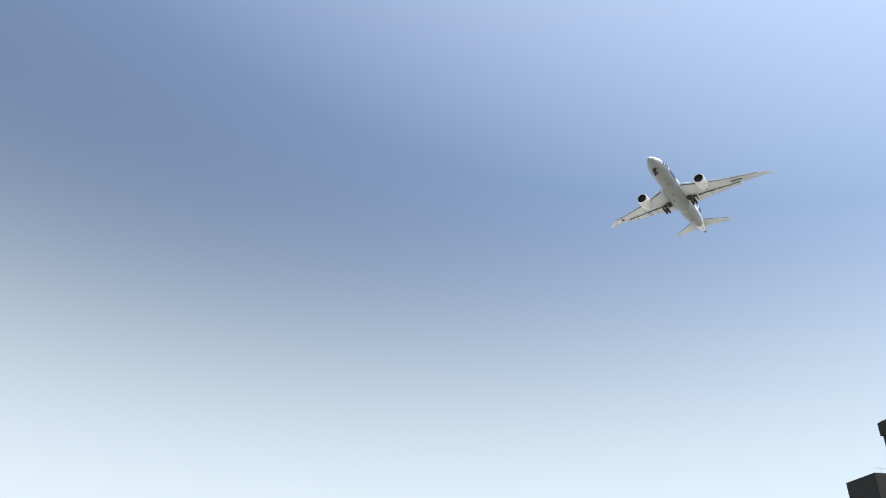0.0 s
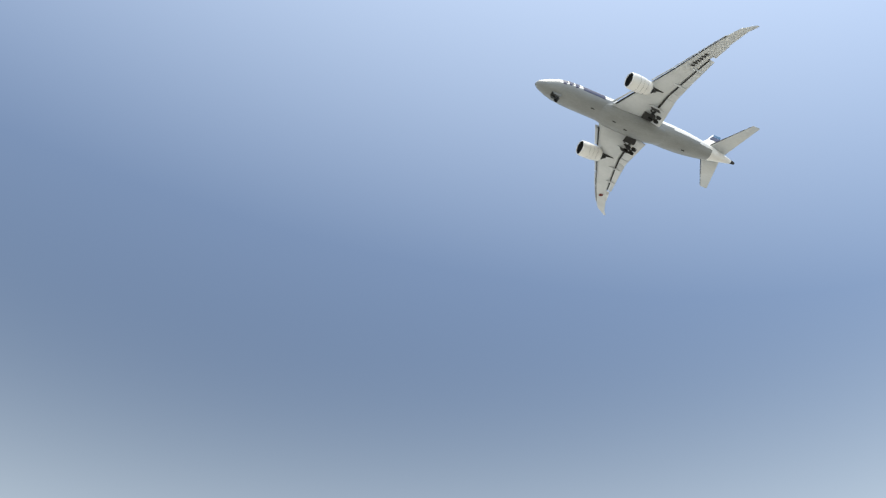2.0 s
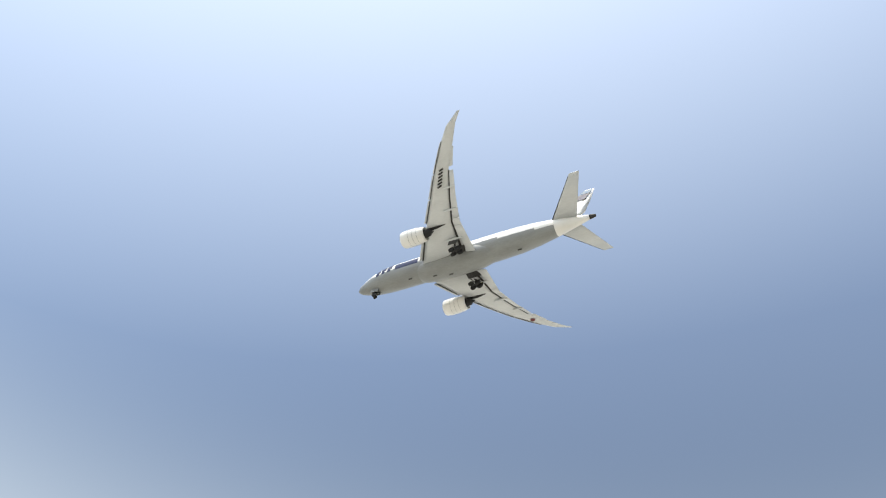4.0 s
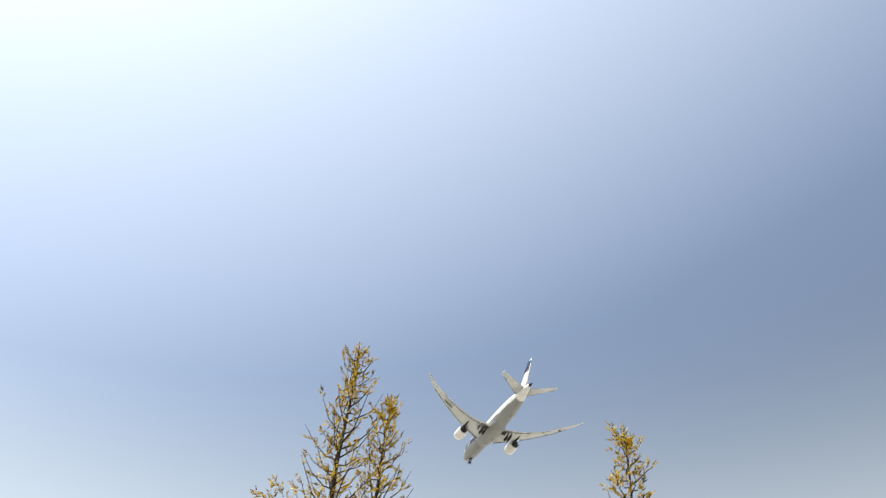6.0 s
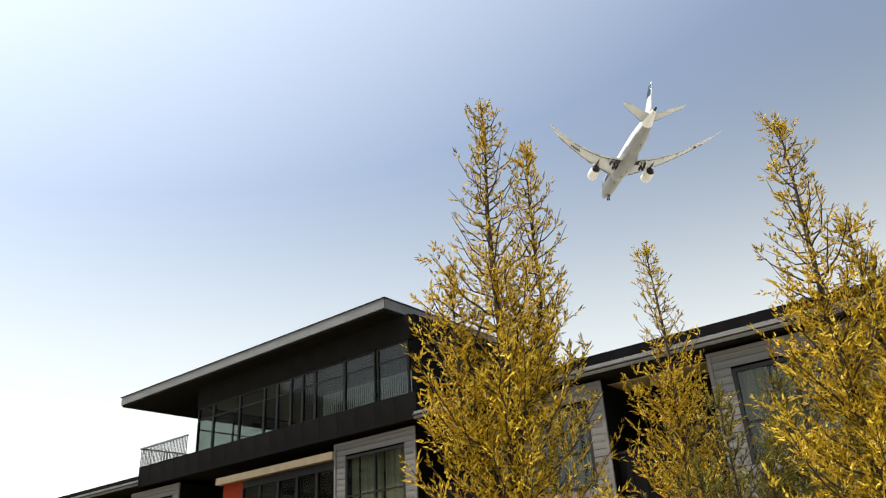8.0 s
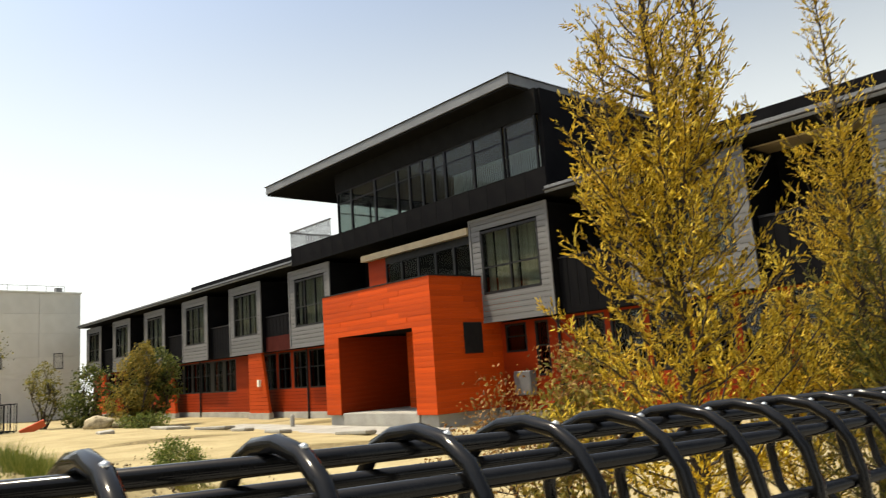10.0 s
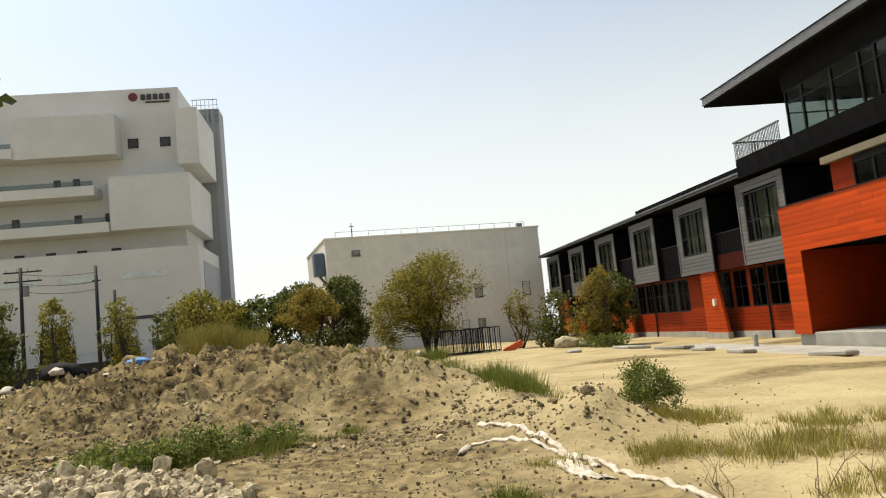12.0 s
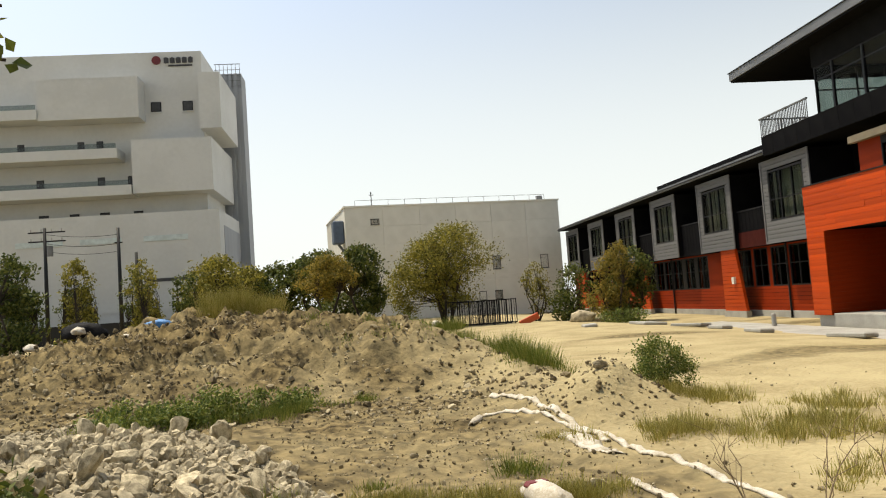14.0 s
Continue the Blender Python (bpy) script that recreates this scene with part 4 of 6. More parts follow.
    for k in range(3):
        a = gx0 + 0.05 + k * 1.7
        win = part("window", box(a, a + 0.06, 27.38, 27.44, 7.2, 9.62), M_BLACK_METAL, upper)
        part("transom", box(a + 0.06, a + 1.7, 27.38, 27.43, 8.7, 8.75), M_BLACK_METAL, win)
        pane = part("pane", box(a + 0.06, a + 1.7, 27.4, 27.406, 7.2, 9.62), M_GLASS, win)
        pane.visible_shadow = False
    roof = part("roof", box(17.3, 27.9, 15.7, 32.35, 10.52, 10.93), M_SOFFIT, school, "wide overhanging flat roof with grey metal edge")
    for k in range(9):
        w = 16.72 / 9
        board(mesh_of("fascia", box(-0.5, 0.5, -0.5, 0.5, -0.5, 0.5), M_FASCIA), roof, 17.24, 17.3, 15.66 + k * w + 0.004, 15.66 + (k + 1) * w - 0.004, 10.6, 10.95, "fascia")
    part("fascia", box(17.3, 27.9, 15.64, 15.7, 10.6, 10.95), M_FASCIA, roof)
    part("fascia", box(17.3, 27.9, 32.35, 32.41, 10.6, 10.95), M_FASCIA, roof)
    part("roof_sheet", box(17.2, 27.95, 15.6, 32.45, 10.95, 10.98), M_BLACK_METAL, roof)
    # strip over the portal: glazed first floor
    part("beige_band", box(17.95, 18.2, 18.95, 25.6, 6.2, 6.46, 0.005), M_BEIGE, school, "beige band under the terrace")
    part("red_panel", box(18.2, 18.4, 24.2, 25.4, 4.6, 6.2), M_ORANGE_SHADED, school, "dark orange wall panel")
    strip = part("window_strip", box(18.2, 18.4, 18.95, 24.2, 5.98, 6.2), M_BLACK_METAL, school, "black framed strip window")
    for k in range(5):
        window(strip, 18.22, 18.95 + k * 1.05, 20.0 + k * 1.05, 4.6, 5.98, 1, (), 0.06, 0.06)
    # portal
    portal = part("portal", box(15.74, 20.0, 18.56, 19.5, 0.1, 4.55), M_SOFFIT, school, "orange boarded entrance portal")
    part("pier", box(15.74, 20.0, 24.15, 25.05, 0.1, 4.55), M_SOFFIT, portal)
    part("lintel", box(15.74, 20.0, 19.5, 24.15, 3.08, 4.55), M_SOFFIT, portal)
    rnd = random.Random(4)
    course = 0.192
    z = 0.108
    while z < 4.6:
        a, b = z + 0.0015, min(z + course, 4.62) - 0.0015
        if z + course <= 3.1:
            board(UNIT, portal, 15.68 + rnd.uniform(-0.004, 0.004), 15.74, 18.5, 19.55, a, b)
            board(UNIT, portal, 15.68 + rnd.uniform(-0.004, 0.004), 15.74, 24.1, 25.1, a, b)
        else:
            y = 18.5
            while y < 25.09:
                ye = min(25.1, y + rnd.uniform(0.9, 2.6))
                if 25.1 - ye < 0.5:
                    ye = 25.1
                board(UNIT, portal, 15.68 + rnd.uniform(-0.005, 0.005), 15.74, y + 0.003, ye - 0.003, a, b)
                y = ye
        x = 15.7
        while x < 19.99:
            xe = min(20.0, x + rnd.uniform(1.2, 2.4))
            if 20.0 - xe < 0.5:
                xe = 20.0
            board(UNIT, portal, x + 0.003, xe - 0.003, 18.5 + rnd.uniform(-0.004, 0.004), 18.56, a, b)
            # reveals take the darker orange, with the shade in its colour
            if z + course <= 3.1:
                board(UNIT_SHADED, portal, x + 0.003, xe - 0.003, 19.5, 19.55, a, b)
                board(UNIT_SHADED, portal, x + 0.003, xe - 0.003, 24.1, 24.15, a, b)
            x = xe
        z += course
    part("coping", box(15.65, 20.0, 18.47, 25.13, 4.62, 4.66), M_BLACK_METAL, portal, "dark metal coping")
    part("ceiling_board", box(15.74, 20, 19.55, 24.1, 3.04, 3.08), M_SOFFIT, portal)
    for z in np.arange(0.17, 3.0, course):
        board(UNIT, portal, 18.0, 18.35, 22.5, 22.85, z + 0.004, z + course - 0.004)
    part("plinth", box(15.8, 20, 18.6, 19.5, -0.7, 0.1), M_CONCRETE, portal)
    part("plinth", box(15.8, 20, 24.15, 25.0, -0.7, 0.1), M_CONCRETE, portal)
    # flat black panel stands for the dark of an opening here
    part("opening_panel", box(17.05, 17.9, 18.46, 18.5, 2.0, 3.05, 0.01), M_BLACK_METAL, portal, "black panel standing for a dark opening in the portal side")
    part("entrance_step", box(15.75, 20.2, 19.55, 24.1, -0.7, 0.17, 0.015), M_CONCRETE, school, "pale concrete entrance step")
    # near-black hall sides carry the deep entrance's shade in their colour
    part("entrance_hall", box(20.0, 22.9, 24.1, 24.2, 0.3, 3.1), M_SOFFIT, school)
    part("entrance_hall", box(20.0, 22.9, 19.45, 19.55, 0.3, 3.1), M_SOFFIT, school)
    part("entrance_door", box(22.85, 22.92, 19.55, 24.1, 0.3, 3.05), M_BLACK_METAL, school, "dark entrance doors")
    part("entrance_panel", box(19.0, 19.05, 20.0, 20.9, 0.9, 1.7), M_CREAM_WALL, school, "pale board beside the door")
    part("wall_unit", box(18.5, 18.84, 17.0, 17.75, 0.5, 1.3, 0.03), M_FASCIA, school, "grey box unit on the wall")
    # slanted slabs under every second bay; brighter orange stands for sun on them
    for y in (36.55, 48.7, 62.3):
        fin = [(-0.02, y), (-0.02, y - 2.15), (3.02, y - 1.45), (3.02, y)]
        pier = part("pier", loft([[(18.1, b_, z_) for z_, b_ in fin], [(18.24, b_, z_) for z_, b_ in fin]]), M_ORANGE, school, "slanted orange slab under a bay")
        part("pier_foot", loft([[(18.04, y + 0.03, z_), (18.04, y - 2.2, z_), (18.3, y - 2.2, z_), (18.3, y + 0.03, z_)] for z_ in (-0.7, -0.02)]), M_CONCRETE, pier)
        for z_ in np.arange(0.17, 3.0, 0.19):
            part("board_joint", box(18.094, 18.1, y - 1.45 - 0.7 * (3.02 - z_) / 2.77 + 0.01, y - 0.01, z_, z_ + 0.01), M_SOFFIT, pier)
    part("meter_box", box(17.98, 18.1, 35.2, 35.42, 1.3, 1.65), M_CREAM_WALL, school, "small pale meter box")
    part("paved_edge", box(13.4, 15.6, 17.5, 32.0, -0.7, -0.27, 0.01), M_CONCRETE, school, "pale concrete apron")


build_school()


# ---- cream building at the plot's far end ----
def build_cream_building():
    house = thing("cream_building", "plain three-storey cream panel building with flat roof", "building", (-1.32, 64.4, 0))
    house.rotation_euler = (0, 0, math.atan2(3.07, 19.53))
    L, Dp, Hh = 19.77, 14.0, 9.9
    part("wall", box(0, L, 0.05, Dp, -0.3, Hh), M_CREAM_WALL, house, "stained cream panel wall")
    me = mesh_of("wall_panel", box(-0.5, 0.5, -0.5, 0.5, -0.5, 0.5), M_CREAM_WALL)
    levels = (-0.3, 1.2, 3.0, 3.45, 4.7, 6.6, 8.2, 9.9)
    for za, zb in zip(levels, levels[1:]):
        for k in range(6):
            w = L / 6
            board(me, house, k * w + 0.012, (k + 1) * w - 0.012, 0.0, 0.05, za + 0.012, zb - 0.012, "wall_panel")
    part("cornice", box(-0.08, L + 0.08, -0.06, Dp, Hh, Hh + 0.14), M_CREAM_WALL, house)
    for x, z, w, h in ((2.6, 8.35, 0.75, 0.5), (13.4, 3.9, 0.75, 1.2), (18.0, 3.75, 0.75, 1.25), (11.9, 1.2, 0.7, 0.8), (13.4, 1.2, 0.7, 0.8), (0.7, 2.3, 0.6, 0.8)):
        win = part("window", frame_bm(0, 0.07, -w / 2, w / 2, 0, h, 0.05), M_BLACK_METAL, house, "small dark window")
        win.matrix_basis = pose(x, -0.02, z, 0, 0, 90)
        pane = part("pane", box(0.02, 0.035, -w / 2 + 0.05, w / 2 - 0.05, 0.05, h - 0.05), M_GEAR, win)
        part("sill", box(-0.02, 0.1, -w / 2 - 0.05, w / 2 + 0.05, -0.06, 0), M_CONCRETE, win)
    rail = part("roof_railing", box(1.0, L - 1.2, 0.3, 0.33, Hh + 0.62, Hh + 0.65), M_FASCIA, house, "thin roof railing")
    for k in range(13):
        x = 1.0 + k * (L - 2.2) / 12
        part("rail_post", box(x - 0.015, x + 0.015, 0.3, 0.33, Hh + 0.1, Hh + 0.62), M_FASCIA, rail)
    part("antenna", tube([(2.5, 0.6, Hh), (2.5, 0.6, Hh + 1.4)], 0.04, 6), M_BLACK_METAL, house)
    part("antenna_head", box(2.3, 2.7, 0.55, 0.65, Hh + 1.1, Hh + 1.15), M_BLACK_METAL, house)
    part("vent_box", box(L - 1.8, L - 1.3, 0.5, 0.9, Hh + 0.1, Hh + 0.55), M_FASCIA, house)
    bm = box(-0.95, -0.02, 0.6, 2.0, 6.9, 8.9, 0.1)
    part("water_tank", bm, mat("blue_grey_tank", (0.08, 0.11, 0.16), rough=0.5, scale=3), house, "blue grey hanging equipment")
    part("bracket", tube([(-0.5, 1.2, 6.9), (-0.02, 1.2, 6.2)], 0.12, 8), M_FASCIA, house)


build_cream_building()


# ---- tall white college building ----
def build_white_tower():
    b = thing("white_college_building", "tall white seven-storey building with stacked projecting box volumes", "building")
    Y = 70.0
    part("wall", box(-62, -14.1, Y + 2.0, Y + 10.5, -0.3, 26.7), M_WHITE_WALL, b, "smooth white wall")
    part("rear_wall", box(-62, -14.1, Y + 10.5, Y + 26, -0.3, 26.7), M_WHITE_WALL, b)
    lower = part("lower_volume", box(-62, -12.75, Y, Y + 12, 2.3, 11.2), M_WHITE_WALL, b, "white projecting lower volume")
    part("box_volume", box(-20.2, -13.1, Y - 0.2, Y + 10.7, 13.0, 17.9), M_WHITE_WALL, b, "white projecting box volume")
    part("box_volume", box(-28.2, -19.4, Y - 0.2, Y + 2.2, 20.0, 23.8), M_WHITE_WALL, b, "white projecting box volume")
    part("box_volume", box(-14.2, -12.25, Y + 0.6, Y + 9.7, 18.9, 24.2), M_WHITE_WALL, b, "white projecting box volume")
    for z, x1 in ((20.1, -28.2), (16.3, -21.4), (12.9, -20.3)):
        bal = part("balcony", box(-62, x1, Y - 0.4, Y + 2.0, z, z + 0.9), M_WHITE_WALL, b, "long white balcony parapet")
        part("glass_rail", box(-62, x1 - 0.1, Y - 0.34, Y - 0.3, z + 0.9, z + 1.35), M_GLASS, bal, "low green glass rail")
    part("stair_tower", box(-14.4, -11.75, Y + 11, Y + 14, -0.3, 27.2), M_GREY_TOWER, b, "grey ribbed stair tower")
    for k in range(4):
        part("rib", box(-14.3 + 0.6 * k, -14.0 + 0.6 * k, Y + 10.9, Y + 11, 11, 27.2), M_GREY_TOWER, b)
    lattice = part("roof_lattice", box(-14.5, -11.8, Y + 10.9, Y + 10.95, 28.2, 28.27), M_FASCIA, b, "open metal roof screen")
    for k in range(7):
        part("lattice_bar", box(-14.4 + k * 0.42, -14.36 + k * 0.42, Y + 10.9, Y + 10.95, 25.6, 28.2), M_FASCIA, lattice)
    for k in range(4):
        part("lattice_bar", box(-14.5, -11.8, Y + 10.9, Y + 10.95, 25.8 + k * 0.6, 25.84 + k * 0.6), M_FASCIA, lattice)
    wins = [(-18.4, 20.95, 0.95, 0.95, 2.0), (-15.5, 20.95, 0.95, 0.95, 2.0)]
    wins += [(x, 17.3, 0.6, 1.1, 2.0) for x in (-30.6, -25.3, -23.6)] + [(x, 13.9, 0.65, 1.1, 2.0) for x in (-29.0, -23.6, -20.9)]
    wins += [(x, 11.05, 0.85, 0.65, 2.0) for x in (-28.8, -26.1, -23.4, -20.4)]
    for x, z, w, h, dy in wins:
        win = part("window", box(x - w / 2, x + w / 2, Y + dy - 0.06, Y + dy + 0.04, z, z + h), M_BLACK_METAL, b, "small dark window")
        part("pane", box(x - w / 2 + 0.08, x + w / 2 - 0.08, Y + dy - 0.09, Y + dy - 0.06, z + 0.08, z + h - 0.08), M_GEAR, win)
        part("sill", box(x - w / 2 - 0.05, x + w / 2 + 0.05, Y + dy - 0.12, Y + dy, z - 0.08, z), M_WHITE_WALL, win)
    pale = mat("pale_green_band", (0.55, 0.62, 0.60), rough=0.5, scale=2)
    for x0, x1 in ((-30.5, -26.5), (-25.0, -21.4), (-19.5, -15.6)):
        part("strip_window", box(x0, x1, Y - 0.06, Y, 8.6, 9.1), pale, lower, "pale strip window")
    part("strip_window", box(-19.6, -15.2, Y - 0.06, Y, 4.9, 5.2), M_GEAR, lower, "dark slot window")
    part("louvre", box(-12.75, -12.7, Y + 2, Y + 11, 6.3, 9.9), M_GREY_TOWER, b, "grey louvre panel")
    part("base_band", box(-62, -13.4, Y + 0.2, Y + 2.0, -0.3, 2.3), M_SOFFIT, b, "dark recessed ground floor")
    part("base_wall", box(-62, -13.4, Y + 0.05, Y + 0.2, 1.2, 2.3), M_WHITE_WALL, b)
    sign = part("sign", box(-17.4, -14.9, Y + 1.93, Y + 1.96, 25.4, 25.42), M_WHITE_WALL, b, "dark raised sign high on the wall")
    for k in range(5):
        x = -17.5 + k * 0.56
        part("sign_character", box(x, x + 0.42, Y + 1.9, Y + 1.99, 25.6, 26.1), M_GEAR, sign)
        part("sign_character", box(x + 0.12, x + 0.3, Y + 1.88, Y + 1.9, 25.55, 26.15), M_GEAR, sign)
    part("sign_bar", box(-17.1, -14.9, Y + 1.9, Y + 1.99, 25.28, 25.42), M_GEAR, sign)
    bm = bmesh.new()
    bmesh.ops.create_cone(bm, cap_ends=True, segments=12, radius1=0.42, radius2=0.42, depth=0.1, matrix=Matrix.Translation((-18.2, Y + 1.95, 25.9)) @ Matrix.Rotation(math.pi / 2, 4, "X"))
    part("sign_emblem", bm, M_RED, sign, "round dark red emblem")


build_white_tower()


# ---- dark high block far behind the fence ----
def build_dark_block():
    b = thing("dark_high_block", "dark backlit high block with thin white roof rail", "building")
    p = Vector((-29.49, -71.69, 56.19))
    # walls painted near black to hold the block's backlit shade
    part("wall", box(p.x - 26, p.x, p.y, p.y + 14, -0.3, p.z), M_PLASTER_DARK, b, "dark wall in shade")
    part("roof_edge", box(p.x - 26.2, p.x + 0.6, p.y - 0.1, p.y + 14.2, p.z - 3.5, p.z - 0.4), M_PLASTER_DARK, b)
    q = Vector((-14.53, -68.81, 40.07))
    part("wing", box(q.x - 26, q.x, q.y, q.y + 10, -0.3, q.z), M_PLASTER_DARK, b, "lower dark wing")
    for x0, x1, y, z in ((p.x - 26, p.x + 0.4, p.y + 13.9, p.z), (q.x - 26, q.x - 0.2, q.y + 9.8, q.z)):
        rail = part("roof_rail", box(x0, x1, y - 0.05, y, z + 1.0, z + 1.12), M_WHITE_WALL, b, "thin white roof rail")
        n = int((x1 - x0) / 2)
        for k in range(n + 1):
            part("rail_post", box(x0 + k * 2, x0 + k * 2 + 0.08, y - 0.05, y, z, z + 1.0), M_WHITE_WALL, rail)


build_dark_block()


# ---- broad-leaved plants, grass ----
M_LEAF_OLIVE = leaf_mat("olive_leaves", (0.06, 0.065, 0.01), (0.22, 0.20, 0.03), (0.40, 0.34, 0.06), 0.3)
M_LEAF_GREEN = leaf_mat("green_leaves", (0.025, 0.042, 0.008), (0.08, 0.105, 0.018), (0.19, 0.195, 0.04), 0.25)
M_LEAF_WEED = leaf_mat("weed_leaves", (0.05, 0.085, 0.015), (0.13, 0.17, 0.03), (0.28, 0.29, 0.07), 0.3)
M_LEAF_RUST = leaf_mat("rusty_leaves", (0.09, 0.09, 0.016), (0.24, 0.19, 0.03), (0.38, 0.27, 0.045), 0.3)
M_LEAF_BROWN = leaf_mat("dry_brown_leaves", (0.12, 0.06, 0.02), (0.26, 0.12, 0.03), (0.34, 0.22, 0.06), 0.3)
M_GRASS = leaf_mat("dry_grass", (0.24, 0.23, 0.05), (0.44, 0.39, 0.10), (0.60, 0.52, 0.20), 0.35)
M_GRASS_GREEN = leaf_mat("green_weeds", (0.11, 0.17, 0.028), (0.24, 0.28, 0.05), (0.44, 0.42, 0.11), 0.35)
M_DEAD = mat("dead_stem", (0.30, 0.22, 0.13), (0.18, 0.13, 0.08), rough=0.9, scale=20, bump=0.2)


def leaf_mesh(centres, size, material, parent, name="leaves", label="", up=0.3):
    """Small folded leaves, four corners each, at the given centres."""
    c = np.array(centres)
    n = len(c)
    d = np.random.normal(size=(n, 3)) + np.array([0, 0, up])
    d /= np.linalg.norm(d, axis=1)[:, None]
    s = np.cross(d, np.random.normal(size=(n, 3)))
    s /= np.linalg.norm(s, axis=1)[:, None]
    k = np.cross(d, s)
    L = size * np.random.uniform(0.6, 1.4, (n, 1))
    v = np.empty((n, 4, 3))
    v[:, 0] = c - d * L
    v[:, 1] = c + s * L * 0.55 + k * L * 0.2
    v[:, 2] = c + d * L
    v[:, 3] = c - s * L * 0.55 + k * L * 0.2
    base = np.arange(n)[:, None] * 4
    f = np.concatenate([base + np.array((0, 1, 2)), base + np.array((0, 2, 3))])
    return raw(name, v.reshape(-1, 3), f, material, parent, label)


def broadleaf(name, base, height, lobes, leaf, count, material, label, seed, stems=4, trunk_r=0.07, category="tree", group=""):
    """A plant with several stems, forked limbs and a crown of leaf clumps in the given lobes (x, y, z, rx, rz) about its base."""
    rnd = random.Random(seed)
    z0 = ground_z(base[0], base[1]) - 0.03
    tree = thing(name, label, category, (base[0], base[1], z0), group)
    centres = []
    wood = bmesh.new()
    ends = []
    for lx, ly, lz, rx, rz in lobes:
        clumps = max(10, int(60 * rx * rz / (0.25 + 0.3 * height * 0.3)))
        for _ in range(clumps):
            a, h = rnd.random() * 6.283, rnd.uniform(-1, 1)
            r = (rnd.random() ** 0.4) * math.sqrt(max(0.0, 1 - h * h))
            wob = 1 + 0.22 * math.sin(3 * a + seed) + rnd.uniform(-0.12, 0.18)
            ends.append(Vector((lx + rx * r * wob * math.cos(a), ly + rx * r * wob * math.sin(a), lz + rz * h * (0.9 + 0.2 * rnd.random()))))
    per = max(3, count // max(1, len(ends)))
    spread = 0.16 * (sum(l[3] for l in lobes) / len(lobes)) ** 0.8
    for e in ends:
        for _ in range(per):
            centres.append((e.x + rnd.gauss(0, spread), e.y + rnd.gauss(0, spread), max(0.05, e.z + rnd.gauss(0, spread * 0.8))))
    forks = []
    for s in range(stems):
        a = 6.283 * s / stems + rnd.random()
        top = Vector((0.16 * height * math.cos(a), 0.16 * height * math.sin(a), height * rnd.uniform(0.38, 0.55)))
        root = Vector((0.03 * height * math.cos(a), 0.03 * height * math.sin(a), -0.02))
        mid = (root + top) / 2 + Vector((rnd.gauss(0, 0.03 * height), rnd.gauss(0, 0.03 * height), 0))
        tube([root, mid, top], [trunk_r, trunk_r * 0.8, trunk_r * 0.6], 7, wood)
        forks += [mid, top]
    for e in ends[::max(1, len(ends) // 70)]:
        f = min(forks, key=lambda q: (q - e).length + (0.5 if q.z > e.z else 0))
        m = (f + e) / 2 + Vector((rnd.gauss(0, 0.06), rnd.gauss(0, 0.06), 0.08))
        tube([f, m, e], [trunk_r * 0.4, trunk_r * 0.25, trunk_r * 0.08], 4, wood, False)
    part("trunk", wood, M_BARK, tree, "forked dark stems", True)
    leaf_mesh(centres, leaf, material, tree, "crown", "uneven crown of small leaves")
    return tree


broadleaf("round_tree", (4.5, 42), 5.8, ((0.4, 0, 4.1, 2.15, 1.45), (-0.9, 0, 3.4, 1.7, 1.3), (-2.2, 0, 2.2, 1.0, 1.2), (0.3, 0.2, 1.9, 1.4, 0.8)), 0.062, 27000, M_LEAF_OLIVE, "wide rounded olive tree with several stems on the plot", 21, 8, 0.09)
broadleaf("small_tree", (-2.1, 43), 4.4, ((0, 0, 3.2, 1.45, 0.95), (0.3, 0, 3.7, 1.0, 0.6)), 0.062, 15000, M_LEAF_RUST, "small umbrella-shaped tree with rusty olive crown", 22, 2, 0.09)
broadleaf("small_tree", (-0.1, 45), 5.2, ((0, 0, 3.9, 1.3, 1.1), (0.5, 0, 2.1, 0.9, 1.0), (-2.3, 0.5, 4.2, 1.0, 0.7)), 0.10, 7000, M_LEAF_GREEN, "slim green tree behind the earth heap", 23, 2, 0.1)
broadleaf("small_tree", (-9.3, 50), 5.3, ((0, 0, 3.7, 1.9, 1.4), (1.9, 0, 3.1, 1.3, 1.2), (-0.6, 0, 2.6, 1.8, 1.0)), 0.11, 11000, M_LEAF_OLIVE, "bushy olive-green tree before the white building", 24, 3, 0.1)
broadleaf("small_tree", (-5.6, 50), 4.8, ((0, 0, 2.8, 1.5, 1.7), (1.5, 0, 3.6, 1.0, 0.9), (-1.2, 0, 2.2, 1.0, 1.2)), 0.11, 9000, M_LEAF_GREEN, "dense dark green tree behind the earth heap", 25, 3, 0.1)
broadleaf("small_tree", (-3.6, 52), 5.0, ((0, 0, 4.1, 1.4, 0.8), (0.3, 0, 2.4, 1.2, 1.2)), 0.10, 3200, M_LEAF_GREEN, "loose green tree with thin branches", 26, 2, 0.08)
broadleaf("shrub", (-1.7, 47.5), 2.6, ((0, 0, 1.3, 1.2, 1.1), (0.9, 0, 1.0, 0.9, 0.8)), 0.075, 6000, M_LEAF_GREEN, "dark green shrub filling the gap between small trees", 32, 5, 0.05, "shrub")
broadleaf("shrub", (9.4, 41), 3.3, ((0, 0, 2.3, 0.8, 0.9), (0.2, 0, 1.3, 0.6, 0.8)), 0.06, 1500, M_LEAF_OLIVE, "thin greyish shrub with bare stems", 27, 6, 0.04, "shrub")
broadleaf("shrub", (11.3, 40), 3.0, ((0, 0, 1.6, 1.0, 1.4), (-0.6, 0, 0.9, 0.8, 0.8)), 0.08, 3000, M_LEAF_GREEN, "loose green shrub beside the school wall", 28, 4, 0.05, "shrub")
